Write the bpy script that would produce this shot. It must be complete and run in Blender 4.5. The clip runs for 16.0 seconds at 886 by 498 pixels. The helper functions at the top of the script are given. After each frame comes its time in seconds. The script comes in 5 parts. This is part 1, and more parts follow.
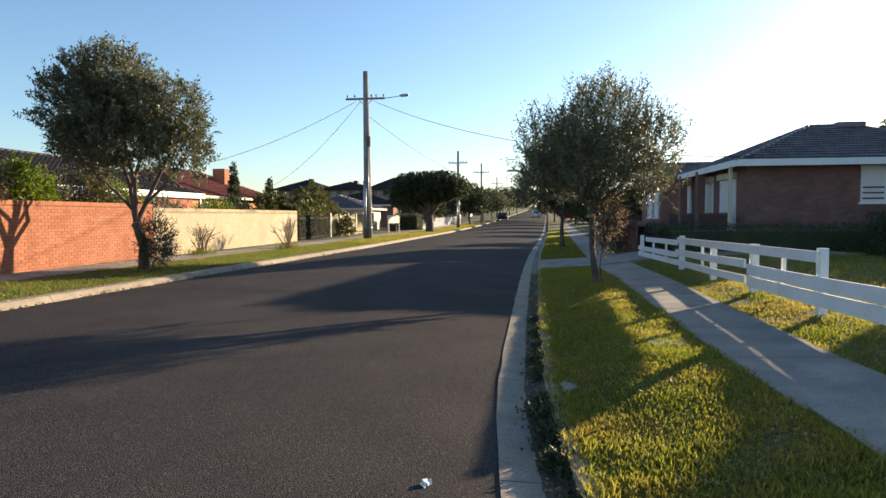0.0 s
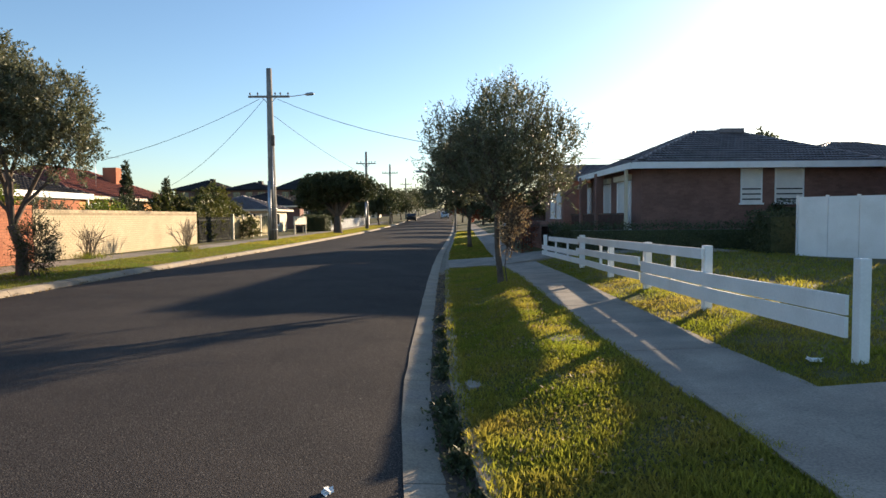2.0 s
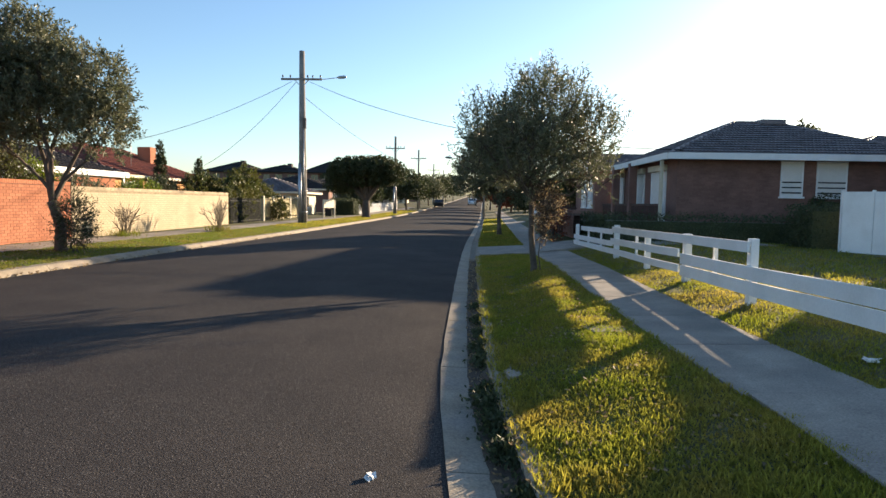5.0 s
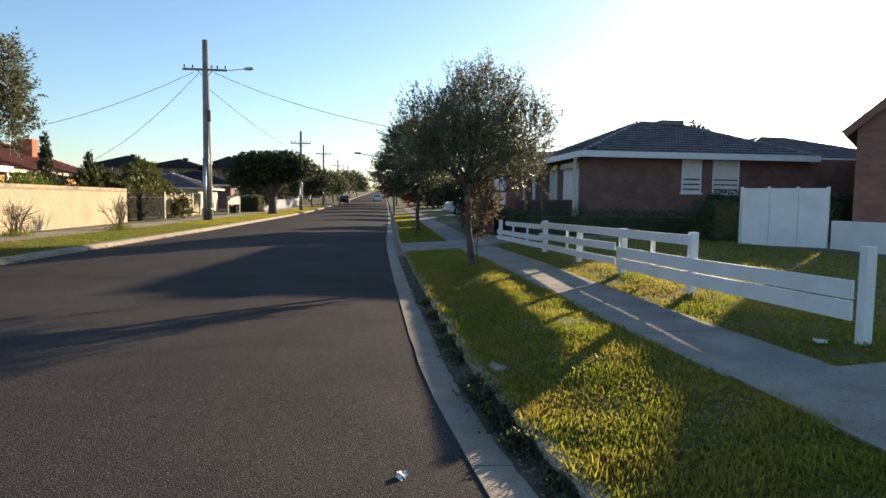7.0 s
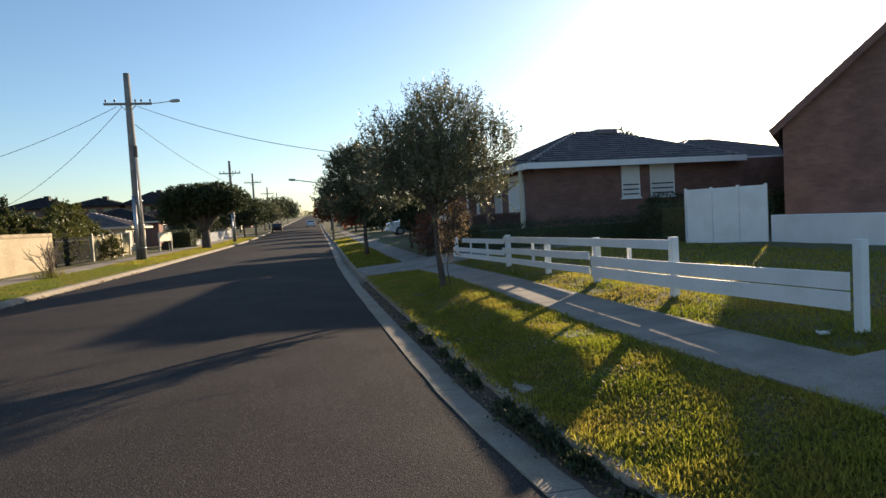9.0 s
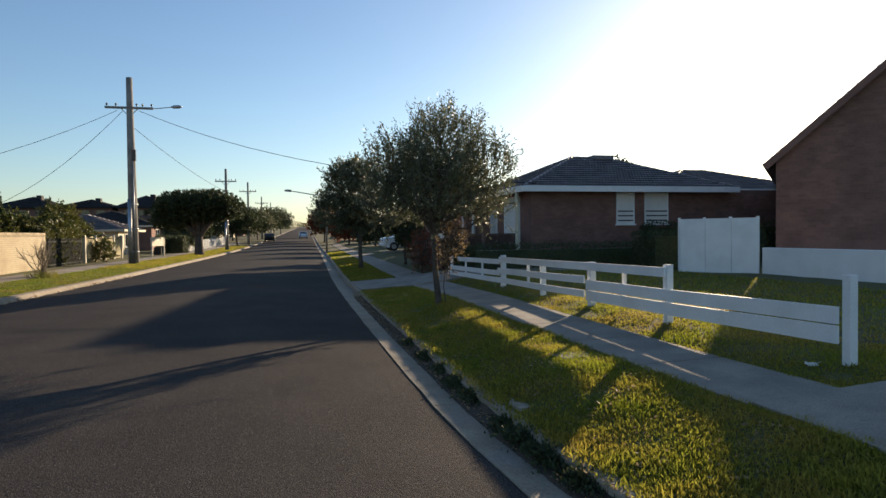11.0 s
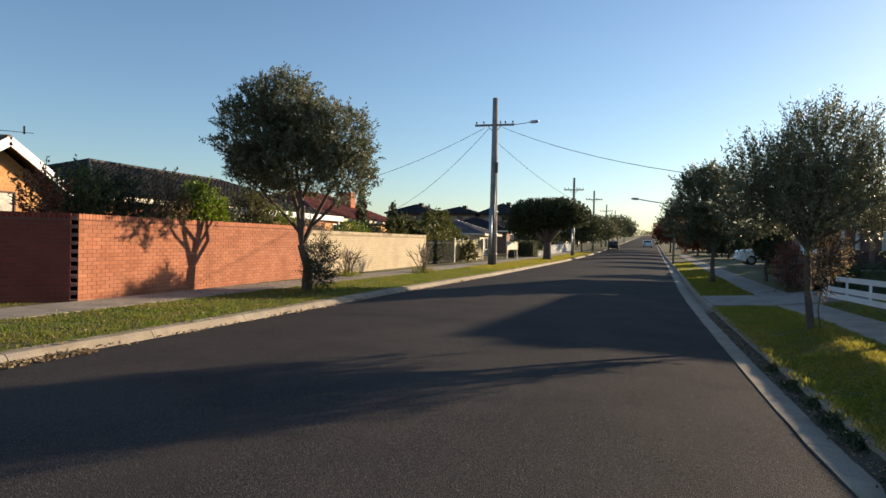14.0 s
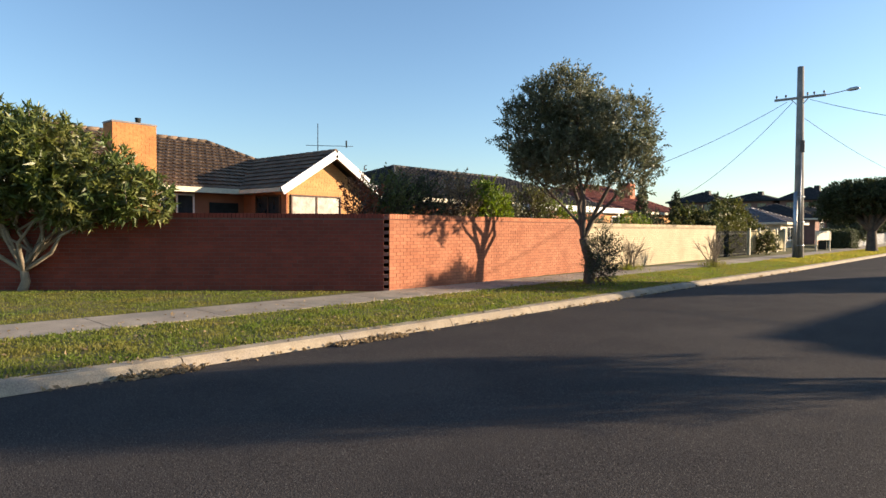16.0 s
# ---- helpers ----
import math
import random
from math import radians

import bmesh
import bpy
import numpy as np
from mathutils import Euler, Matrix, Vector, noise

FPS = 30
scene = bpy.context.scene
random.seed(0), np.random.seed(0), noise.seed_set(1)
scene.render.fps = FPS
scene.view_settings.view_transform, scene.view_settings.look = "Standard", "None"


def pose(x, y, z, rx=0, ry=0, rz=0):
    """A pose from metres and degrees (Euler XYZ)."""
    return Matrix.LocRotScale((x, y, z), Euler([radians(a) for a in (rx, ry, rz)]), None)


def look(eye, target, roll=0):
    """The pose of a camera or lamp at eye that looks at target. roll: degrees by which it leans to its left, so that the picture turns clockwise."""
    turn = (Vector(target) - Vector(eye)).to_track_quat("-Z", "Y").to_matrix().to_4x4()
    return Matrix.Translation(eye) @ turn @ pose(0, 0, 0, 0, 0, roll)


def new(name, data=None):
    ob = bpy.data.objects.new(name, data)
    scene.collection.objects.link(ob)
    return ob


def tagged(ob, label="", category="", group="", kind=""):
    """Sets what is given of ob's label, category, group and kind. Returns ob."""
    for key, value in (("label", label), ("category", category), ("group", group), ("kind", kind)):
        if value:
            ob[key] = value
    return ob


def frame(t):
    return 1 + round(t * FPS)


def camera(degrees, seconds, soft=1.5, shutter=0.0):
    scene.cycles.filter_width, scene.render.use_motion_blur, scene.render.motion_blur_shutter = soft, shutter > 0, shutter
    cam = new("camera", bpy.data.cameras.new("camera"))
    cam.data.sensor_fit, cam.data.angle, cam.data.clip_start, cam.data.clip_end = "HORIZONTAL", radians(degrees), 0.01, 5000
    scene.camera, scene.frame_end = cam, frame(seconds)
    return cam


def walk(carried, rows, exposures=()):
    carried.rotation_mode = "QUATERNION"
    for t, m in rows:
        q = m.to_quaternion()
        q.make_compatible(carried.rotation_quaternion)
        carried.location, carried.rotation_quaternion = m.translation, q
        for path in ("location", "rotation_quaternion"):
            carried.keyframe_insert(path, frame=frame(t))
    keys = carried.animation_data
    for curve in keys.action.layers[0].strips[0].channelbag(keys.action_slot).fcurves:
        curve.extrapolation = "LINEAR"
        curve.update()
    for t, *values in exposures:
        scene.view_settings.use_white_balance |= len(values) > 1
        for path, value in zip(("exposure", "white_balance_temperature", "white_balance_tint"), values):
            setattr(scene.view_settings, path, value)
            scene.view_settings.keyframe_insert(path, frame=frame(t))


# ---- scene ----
cam = camera(69.8, 16.0)
PATH = [
    (0, (0.236, 0.231, 1.605), (-0.026, 2.21, 1.501), -0.3),
    (0.5, (0.226, 0.215, 1.604), (-0.077, 2.189, 1.51), -0.6),
    (1, (0.241, 0.232, 1.602), (0.02, 2.217, 1.49), -1.0),
    (1.5, (0.261, 0.249, 1.606), (0.156, 2.243, 1.491), -0.6),
    (2, (0.285, 0.285, 1.599), (0.306, 2.282, 1.496), -0.5),
    (2.5, (0.297, 0.305, 1.593), (0.439, 2.294, 1.451), 0.3),
    (3, (0.293, 0.364, 1.605), (0.426, 2.354, 1.46), -0.4),
    (3.5, (0.329, 0.345, 1.587), (0.492, 2.33, 1.409), -0.8),
    (4, (0.334, 0.391, 1.58), (0.452, 2.378, 1.385), -0.3),
    (4.5, (0.271, 0.39, 1.586), (0.244, 2.384, 1.434), 0.1),
    (4.7, (0.217, 0.383, 1.584), (0.157, 2.377, 1.439), 0.9),
    (6.8, (-0.44, 0.422, 1.561), (-0.305, 2.412, 1.41), 0.4),
    (7, (-0.561, 0.399, 1.574), (-0.315, 2.378, 1.421), 0.8),
    (7.5, (-0.761, 0.329, 1.597), (-0.383, 2.288, 1.455), 1.1),
    (8, (-0.899, 0.487, 1.59), (-0.475, 2.433, 1.415), -0.8),
    (8.5, (-1.053, 0.582, 1.614), (-0.627, 2.534, 1.518), -0.8),
    (9, (-1.238, 0.586, 1.649), (-0.787, 2.532, 1.548), -3.3),
    (9.2, (-1.276, 0.586, 1.663), (-0.866, 2.539, 1.532), -3.1),
    (11.3, (-1.387, 0.462, 1.657), (-0.896, 2.4, 1.617), -0.2),
    (11.5, (-1.344, 0.506, 1.695), (-0.853, 2.444, 1.63), 0.2),
    (12, (-1.363, 0.516, 1.682), (-0.985, 2.479, 1.609), 1.3),
    (12.5, (-1.415, 0.478, 1.682), (-1.371, 2.477, 1.622), 0.3),
    (13, (-1.478, 0.383, 1.689), (-1.76, 2.363, 1.651), 0.5),
    (13.5, (-1.539, 0.318, 1.699), (-2.028, 2.257, 1.671), 1.2),
    (14, (-1.54, 0.308, 1.683), (-2.101, 2.227, 1.655), 1.3),
    (14.5, (-1.609, 0.493, 1.69), (-2.326, 2.36, 1.653), 0.7),
    (15, (-1.61, 0.334, 1.702), (-2.62, 2.06, 1.662), -0.2),
    (15.5, (-1.666, 0.284, 1.7), (-2.91, 1.85, 1.652), -0.7),
    (16, (-1.671, 0.253, 1.702), (-2.979, 1.766, 1.64), 0.2),
]
EXPOSURES = [(0, 1.32, 6600, 11), (2, 1.24, 6600, 11), (3, 1.12, 6600, 11), (4, 1.37, 6600, 11), (4.5, 1.39, 6600, 11), (7, 1.22, 6600, 11), (9, 0.99, 6600, 11), (11.5, 0.76, 6600, 11), (12.5, 0.88, 6600, 11), (14.5, 0.90, 6600, 11), (16, 1.33, 6600, 11)]
walk(cam, [(t, look(eye, target, roll)) for t, eye, target, roll in PATH], EXPOSURES)


# ---- light ----
SUN_AZ, SUN_EL = 42.8, 12.3
sky = bpy.data.worlds.new("sky")
scene.world = sky
sky.use_nodes = True
_n = sky.node_tree.nodes
_tex = _n.new("ShaderNodeTexSky")
_tex.sky_type, _tex.sun_disc = "NISHITA", False
_tex.sun_elevation, _tex.sun_rotation = radians(SUN_EL), radians(SUN_AZ)
_tex.air_density, _tex.dust_density, _tex.ozone_density = 1.0, 0.5, 3.0
sky.node_tree.links.new(_tex.outputs[0], _n["Background"].inputs[0])
_n["Background"].inputs[1].default_value = 0.1
sun = new("sun", bpy.data.lights.new("sun", "SUN"))
sun.data.energy, sun.data.angle, sun.data.color = 5.0, radians(0.55), (1.0, 0.80, 0.56)
_sx, _sy = math.sin(radians(SUN_AZ)), math.cos(radians(SUN_AZ))
sun.matrix_world = look((0, 0, 60), (-_sx * 40, -_sy * 40, 60 - 40 * math.tan(radians(SUN_EL))))


# ---- materials ----
def material(name, color, rough=0.8, color2=None, scale=6.0, fine=60.0, bump=0.15, metal=0.0, vary=0.0, spec=0.35,
             leafy=0.0, stain=None, stain_scale=0.6, grain=(0.72, 1.28), speck=None):
    """A procedural surface: two colours mixed by coarse noise, fine grain, relief and, for pieces, a shade of their own."""
    m = bpy.data.materials.new(name)
    m.use_nodes = True
    t = m.node_tree
    n, ln = t.nodes, t.links.new
    p = n["Principled BSDF"]
    geo = n.new("ShaderNodeNewGeometry")
    co = geo.outputs["Position"]
    color2 = color2 or tuple(c * 0.7 for c in color)
    big = n.new("ShaderNodeTexNoise")
    big.inputs["Scale"].default_value, big.inputs["Detail"].default_value = scale, 5
    ln(co, big.inputs["Vector"])
    small = n.new("ShaderNodeTexNoise")
    small.inputs["Scale"].default_value, small.inputs["Detail"].default_value = fine, 3
    ln(co, small.inputs["Vector"])
    ramp = n.new("ShaderNodeMapRange")
    ramp.inputs[1].default_value, ramp.inputs[2].default_value = 0.35, 0.65
    ln(big.outputs[0], ramp.inputs[0])
    mix = n.new("ShaderNodeMix")
    mix.data_type = "RGBA"
    mix.inputs["A"].default_value, mix.inputs["B"].default_value = (*color, 1), (*color2, 1)
    ln(ramp.outputs[0], mix.inputs["Factor"])
    out = mix.outputs["Result"]
    if stain:
        st = n.new("ShaderNodeTexNoise")
        st.inputs["Scale"].default_value, st.inputs["Detail"].default_value = stain_scale, 4
        ln(co, st.inputs["Vector"])
        sr = n.new("ShaderNodeMapRange")
        sr.inputs[1].default_value, sr.inputs[2].default_value = 0.5, 0.68
        ln(st.outputs[0], sr.inputs[0])
        sm = n.new("ShaderNodeMix")
        sm.data_type = "RGBA"
        sm.inputs["B"].default_value = (*stain, 1)
        ln(sr.outputs[0], sm.inputs["Factor"])
        ln(out, sm.inputs["A"])
        out = sm.outputs["Result"]
    if speck:
        for speck_color, speck_scale, lo, hi in speck:
            sp = n.new("ShaderNodeTexNoise")
            sp.inputs["Scale"].default_value, sp.inputs["Detail"].default_value = speck_scale, 2
            ln(co, sp.inputs["Vector"])
            sq = n.new("ShaderNodeMapRange")
            sq.inputs[1].default_value, sq.inputs[2].default_value = lo, hi
            ln(sp.outputs[0], sq.inputs[0])
            sx = n.new("ShaderNodeMix")
            sx.data_type = "RGBA"
            sx.inputs["B"].default_value = (*speck_color, 1)
            ln(sq.outputs[0], sx.inputs["Factor"])
            ln(out, sx.inputs["A"])
            out = sx.outputs["Result"]
    hs = n.new("ShaderNodeHueSaturation")
    val = n.new("ShaderNodeMapRange")
    val.inputs[1].default_value, val.inputs[2].default_value = 0.25, 0.75
    val.inputs[3].default_value, val.inputs[4].default_value = grain
    ln(small.outputs[0], val.inputs[0])
    last = val.outputs[0]
    if vary:
        for source in ((geo.outputs["Random Per Island"],) if leafy or vary < 0 else (n.new("ShaderNodeObjectInfo").outputs["Random"], geo.outputs["Random Per Island"])):
            r = n.new("ShaderNodeMapRange")
            r.inputs[3].default_value, r.inputs[4].default_value = 1 - abs(vary), 1 + abs(vary)
            ln(source, r.inputs[0])
            mu = n.new("ShaderNodeMath")
            mu.operation = "MULTIPLY"
            ln(last, mu.inputs[0])
            ln(r.outputs[0], mu.inputs[1])
            last = mu.outputs[0]
    ln(last, hs.inputs["Value"])
    ln(out, hs.inputs["Color"])
    ln(hs.outputs[0], p.inputs["Base Color"])
    p.inputs["Roughness"].default_value, p.inputs["Metallic"].default_value = rough, metal
    p.inputs["Specular IOR Level"].default_value = spec
    if bump:
        b = n.new("ShaderNodeBump")
        b.inputs["Strength"].default_value, b.inputs["Distance"].default_value = bump, 0.01
        ln(small.outputs[0], b.inputs["Height"])
        ln(b.outputs[0], p.inputs["Normal"])
    if leafy:
        tr = n.new("ShaderNodeBsdfTranslucent")
        bright = n.new("ShaderNodeHueSaturation")
        bright.inputs["Value"].default_value, bright.inputs["Saturation"].default_value = 1.3, 1.1
        ln(hs.outputs[0], bright.inputs["Color"])
        ln(bright.outputs[0], tr.inputs["Color"])
        ms = n.new("ShaderNodeMixShader")
        ms.inputs[0].default_value = leafy
        ln(p.outputs[0], ms.inputs[1])
        ln(tr.outputs[0], ms.inputs[2])
        ln(ms.outputs[0], n["Material Output"].inputs[0])
    return m


ASPHALT = material("asphalt", (0.054, 0.047, 0.043), 0.9, (0.043, 0.038, 0.036), 1.1, 100, 0.55, grain=(0.3, 1.7), speck=(((0.16, 0.145, 0.13), 120, 0.60, 0.68), ((0.014, 0.013, 0.013), 85, 0.60, 0.68)), stain=(0.066, 0.057, 0.051), stain_scale=0.35, spec=0.06)
CONCRETE = material("concrete", (0.32, 0.275, 0.22), 0.9, (0.235, 0.20, 0.165), 2.2, 70, 0.3, vary=0.07, stain=(0.2, 0.18, 0.15), stain_scale=1.4)
KERB = material("kerb_concrete", (0.34, 0.285, 0.21), 0.9, (0.25, 0.205, 0.15), 3.0, 60, 0.35, vary=0.08, stain=(0.27, 0.23, 0.19), stain_scale=1.6)
SOIL = material("turf_ground", (0.10, 0.11, 0.028), 0.95, (0.11, 0.088, 0.036), 1.7, 45, 0.7, stain=(0.10, 0.088, 0.04), stain_scale=0.9)
GRASS = material("grass_blades", (0.18, 0.20, 0.035), 0.6, (0.275, 0.225, 0.058), 1.2, 30, 0, vary=0.3, leafy=0.62, spec=0.3)
GRASS_LEFT = material("mossy_grass_blades", (0.13, 0.175, 0.03), 0.6, (0.205, 0.19, 0.046), 1.2, 30, 0, vary=0.3, leafy=0.5, spec=0.3)
BRICK = material("orange_brick", (0.375, 0.148, 0.080), 0.9, (0.31, 0.112, 0.058), 1.5, 60, 0.3, vary=0.13)
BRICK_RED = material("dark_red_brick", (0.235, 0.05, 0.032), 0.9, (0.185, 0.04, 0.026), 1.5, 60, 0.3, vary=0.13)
BRICK_DARK = material("dark_brick", (0.235, 0.13, 0.105), 0.9, (0.18, 0.10, 0.082), 1.5, 60, 0.3, vary=0.12)
BRICK_HOUSE = material("yellow_brick", (0.56, 0.31, 0.13), 0.9, (0.50, 0.25, 0.10), 1.5, 60, 0.3, vary=0.1)
MORTAR = material("mortar", (0.20, 0.085, 0.055), 0.95, None, 5, 80, 0.3)
BRICK_WARM = material("tan_orange_brick", (0.47, 0.21, 0.075), 0.9, (0.40, 0.165, 0.06), 1.5, 60, 0.3, vary=0.1)
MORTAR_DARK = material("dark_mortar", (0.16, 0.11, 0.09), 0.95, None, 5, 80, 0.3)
CREAM_BRICK = material("cream_painted_brick", (0.43, 0.35, 0.225), 0.75, (0.38, 0.305, 0.19), 1.0, 40, 0.2, vary=0.05, stain=(0.35, 0.27, 0.165), stain_scale=0.8)
CREAM_WORN = material("weathered_cream_paint", (0.30, 0.24, 0.16), 0.85, (0.42, 0.34, 0.22), 2.5, 40, 0.3, vary=0.1, stain=(0.18, 0.145, 0.10), stain_scale=1.2)
CREAM_MORTAR = material("cream_mortar", (0.30, 0.24, 0.15), 0.9, None, 5, 80, 0.3)
WHITE = material("white_paint", (0.80, 0.80, 0.79), 0.55, (0.75, 0.75, 0.74), 2.0, 50, 0.1, stain=(0.70, 0.70, 0.68), stain_scale=1.5, grain=(0.94, 1.05))
CREAM = material("cream_paint", (0.62, 0.55, 0.41), 0.6, (0.54, 0.48, 0.36), 2.0, 40, 0.1)
BLIND = material("white_blind", (0.74, 0.73, 0.70), 0.6, (0.68, 0.67, 0.64), 3, 40, 0.08, grain=(0.93, 1.06))
CURTAIN = material("pale_curtain", (0.42, 0.38, 0.32), 0.25, (0.2, 0.18, 0.16), 4, 20, 0.0, spec=0.5)
TILE_BROWN = material("brown_roof_tile", (0.18, 0.12, 0.078), 0.75, (0.12, 0.08, 0.053), 2.5, 40, 0.4, vary=-0.22)
TILE_DARK = material("charcoal_roof_tile", (0.045, 0.04, 0.04), 0.8, (0.03, 0.027, 0.028), 2.5, 40, 0.35, vary=-0.2)
TAN = material("olive_stained_timber", (0.36, 0.305, 0.16), 0.8, (0.28, 0.235, 0.125), 3, 40, 0.2, vary=0.12)
TILE_GREY = material("grey_roof_tile", (0.19, 0.165, 0.165), 0.55, (0.14, 0.122, 0.125), 2.5, 40, 0.35, vary=-0.18)
TILE_RED = material("red_roof_tile", (0.26, 0.085, 0.055), 0.75, (0.18, 0.06, 0.045), 2.5, 40, 0.35, vary=-0.2)
TIMBER = material("grey_pole_timber", (0.27, 0.25, 0.225), 0.9, (0.18, 0.165, 0.15), 2.0, 25, 0.5)
BARK = material("grey_brown_bark", (0.13, 0.10, 0.075), 0.95, (0.08, 0.062, 0.05), 5, 40, 0.8)
BARK_PALE = material("pale_bark", (0.30, 0.25, 0.18), 0.9, (0.2, 0.16, 0.12), 5, 40, 0.6)
OLIVE = material("olive_leaf", (0.10, 0.112, 0.062), 0.5, (0.15, 0.152, 0.09), 1.5, 20, 0, vary=0.35, leafy=0.26, spec=0.4)
LOQUAT = material("broad_leaf", (0.07, 0.105, 0.022), 0.45, (0.14, 0.14, 0.034), 1.2, 20, 0, vary=0.4, leafy=0.18, spec=0.5)
LEMON = material("lemon_leaf", (0.17, 0.22, 0.025), 0.45, (0.10, 0.15, 0.02), 1.2, 20, 0, vary=0.3, leafy=0.35)
DARKLEAF = material("dark_leaf", (0.045, 0.06, 0.026), 0.6, (0.07, 0.08, 0.034), 1.0, 20, 0, vary=0.35, leafy=0.2)
GOLDLEAF = material("golden_leaf", (0.105, 0.10, 0.028), 0.55, (0.07, 0.085, 0.025), 1.2, 20, 0, vary=0.35, leafy=0.3)
BROWNLEAF = material("dry_leaf", (0.33, 0.25, 0.15), 0.7, (0.22, 0.155, 0.085), 1.5, 20, 0, vary=0.35, leafy=0.3)
REDLEAF = material("autumn_leaf", (0.26, 0.07, 0.04), 0.7, (0.18, 0.08, 0.04), 1.5, 20, 0, vary=0.3, leafy=0.35)
STEEL = material("dark_steel", (0.03, 0.032, 0.03), 0.8, None, 4, 50, 0.05, spec=0.12)
GALV = material("galvanised_steel", (0.45, 0.46, 0.47), 0.4, None, 4, 50, 0.05, metal=0.8)
RUBBER = material("black_rubber", (0.02, 0.02, 0.02), 0.85)
CARPAINT = material("white_car_paint", (0.78, 0.78, 0.78), 0.25, (0.74, 0.74, 0.74), 1, 10, 0, spec=0.5)
GLASS = material("window_glass", (0.03, 0.035, 0.04), 0.05, (0.025, 0.03, 0.035), 1, 5, 0, spec=0.6)
CERAMIC = material("brown_insulator", (0.07, 0.04, 0.03), 0.25)
PAPER = material("white_paper", (0.82, 0.82, 0.8), 0.8)
CLAY = material("brown_timber_stain", (0.10, 0.05, 0.035), 0.7, (0.07, 0.035, 0.025), 3, 40, 0.3)


# ---- mesh helpers ----
class Shape:
    """Collects boxes, tubes and faces into one mesh."""

    def __init__(self):
        self.v, self.f, self.smooth = [], [], []

    def face(self, pts, smooth=False):
        k = len(self.v)
        self.v += [tuple(p) for p in pts]
        self.f.append(tuple(range(k, k + len(pts))))
        self.smooth.append(smooth)
        return self

    def hexa(self, c, a, b, d):
        """A box at c with half axes a, b, d."""
        c, a, b, d = (np.asarray(q, float) for q in (c, a, b, d))
        if np.dot(np.cross(a, b), d) < 0:
            d = -d
        k = len(self.v)
        for sz in (-1, 1):
            for sx, sy in ((-1, -1), (1, -1), (1, 1), (-1, 1)):
                self.v.append(tuple(c + sx * a + sy * b + sz * d))
        self.f += [(k + 3, k + 2, k + 1, k), (k + 4, k + 5, k + 6, k + 7)]
        self.f += [(k + i, k + (i + 1) % 4, k + 4 + (i + 1) % 4, k + 4 + i) for i in range(4)]
        self.smooth += [False] * 6
        return self

    def box(self, x0, y0, z0, x1, y1, z1):
        return self.hexa(((x0 + x1) / 2, (y0 + y1) / 2, (z0 + z1) / 2), ((x1 - x0) / 2, 0, 0), (0, (y1 - y0) / 2, 0), (0, 0, (z1 - z0) / 2))

    def bar(self, p, q, w, h):
        """A straight bar from p to q, w wide and h high."""
        p, q = np.asarray(p, float), np.asarray(q, float)
        d = q - p
        side = np.cross(d, (0, 0, 1.0))
        if np.linalg.norm(side) < 1e-6:
            side = np.array((1.0, 0, 0))
        side /= np.linalg.norm(side)
        up = np.cross(side, d)
        up /= np.linalg.norm(up)
        return self.hexa((p + q) / 2, d / 2, side * w / 2, up * h / 2)

    def tube(self, pts, radii, n=7, cap=True):
        pts = [np.asarray(p, float) for p in pts]
        k0 = len(self.v)
        for i, p in enumerate(pts):
            d = pts[min(i + 1, len(pts) - 1)] - pts[max(i - 1, 0)]
            d /= np.linalg.norm(d) + 1e-9
            s = np.cross(d, (0.31, 0.95, 0.05) if abs(d[2]) > 0.8 else (0, 0, 1.0))
            s /= np.linalg.norm(s)
            u = np.cross(d, s)
            for j in range(n):
                a = 2 * math.pi * j / n
                self.v.append(tuple(p + radii[i] * (math.cos(a) * s + math.sin(a) * u)))
        for i in range(len(pts) - 1):
            for j in range(n):
                a, b = k0 + i * n + j, k0 + i * n + (j + 1) % n
                self.f.append((a, b, b + n, a + n))
                self.smooth.append(True)
        if cap:
            self.f += [tuple(range(k0 + n - 1, k0 - 1, -1)), tuple(range(k0 + (len(pts) - 1) * n, k0 + len(pts) * n))]
            self.smooth += [False, False]
        return self

    def prism(self, outline, axis, lo, hi):
        """An outline of (u, v) pairs pushed along an axis: x (u=y, v=z), y (u=x, v=z) or z (u=x, v=y)."""
        put = {"x": lambda u, v, w: (w, u, v), "y": lambda u, v, w: (u, w, v), "z": lambda u, v, w: (u, v, w)}[axis]
        k, n = len(self.v), len(outline)
        self.v += [put(u, v, lo) for u, v in outline] + [put(u, v, hi) for u, v in outline]
        self.f += [tuple(range(k, k + n)), tuple(range(k + 2 * n - 1, k + n - 1, -1))]
        self.f += [(k + (i + 1) % n, k + i, k + n + i, k + n + (i + 1) % n) for i in range(n)]
        self.smooth += [False] * (n + 2)
        return self

    def mesh(self, name, mat, fix=False, bevel=0.0):
        me = bpy.data.meshes.new(name)
        me.from_pydata(self.v, [], self.f)
        me.polygons.foreach_set("use_smooth", self.smooth)
        me.materials.append(mat)
        if fix or bevel:
            bm = bmesh.new()
            bm.from_mesh(me)
            bmesh.ops.recalc_face_normals(bm, faces=bm.faces)
            if bevel:
                bmesh.ops.bevel(bm, geom=list(bm.edges), offset=bevel, segments=1, affect="EDGES")
            bm.to_mesh(me)
            bm.free()
        me.update()
        return me


def thing(name, label, category, at=(0, 0, 0), group="", kind=""):
    ob = new(name)
    ob.empty_display_size = 0.2
    ob.location = at
    return tagged(ob, label, category, group, kind)


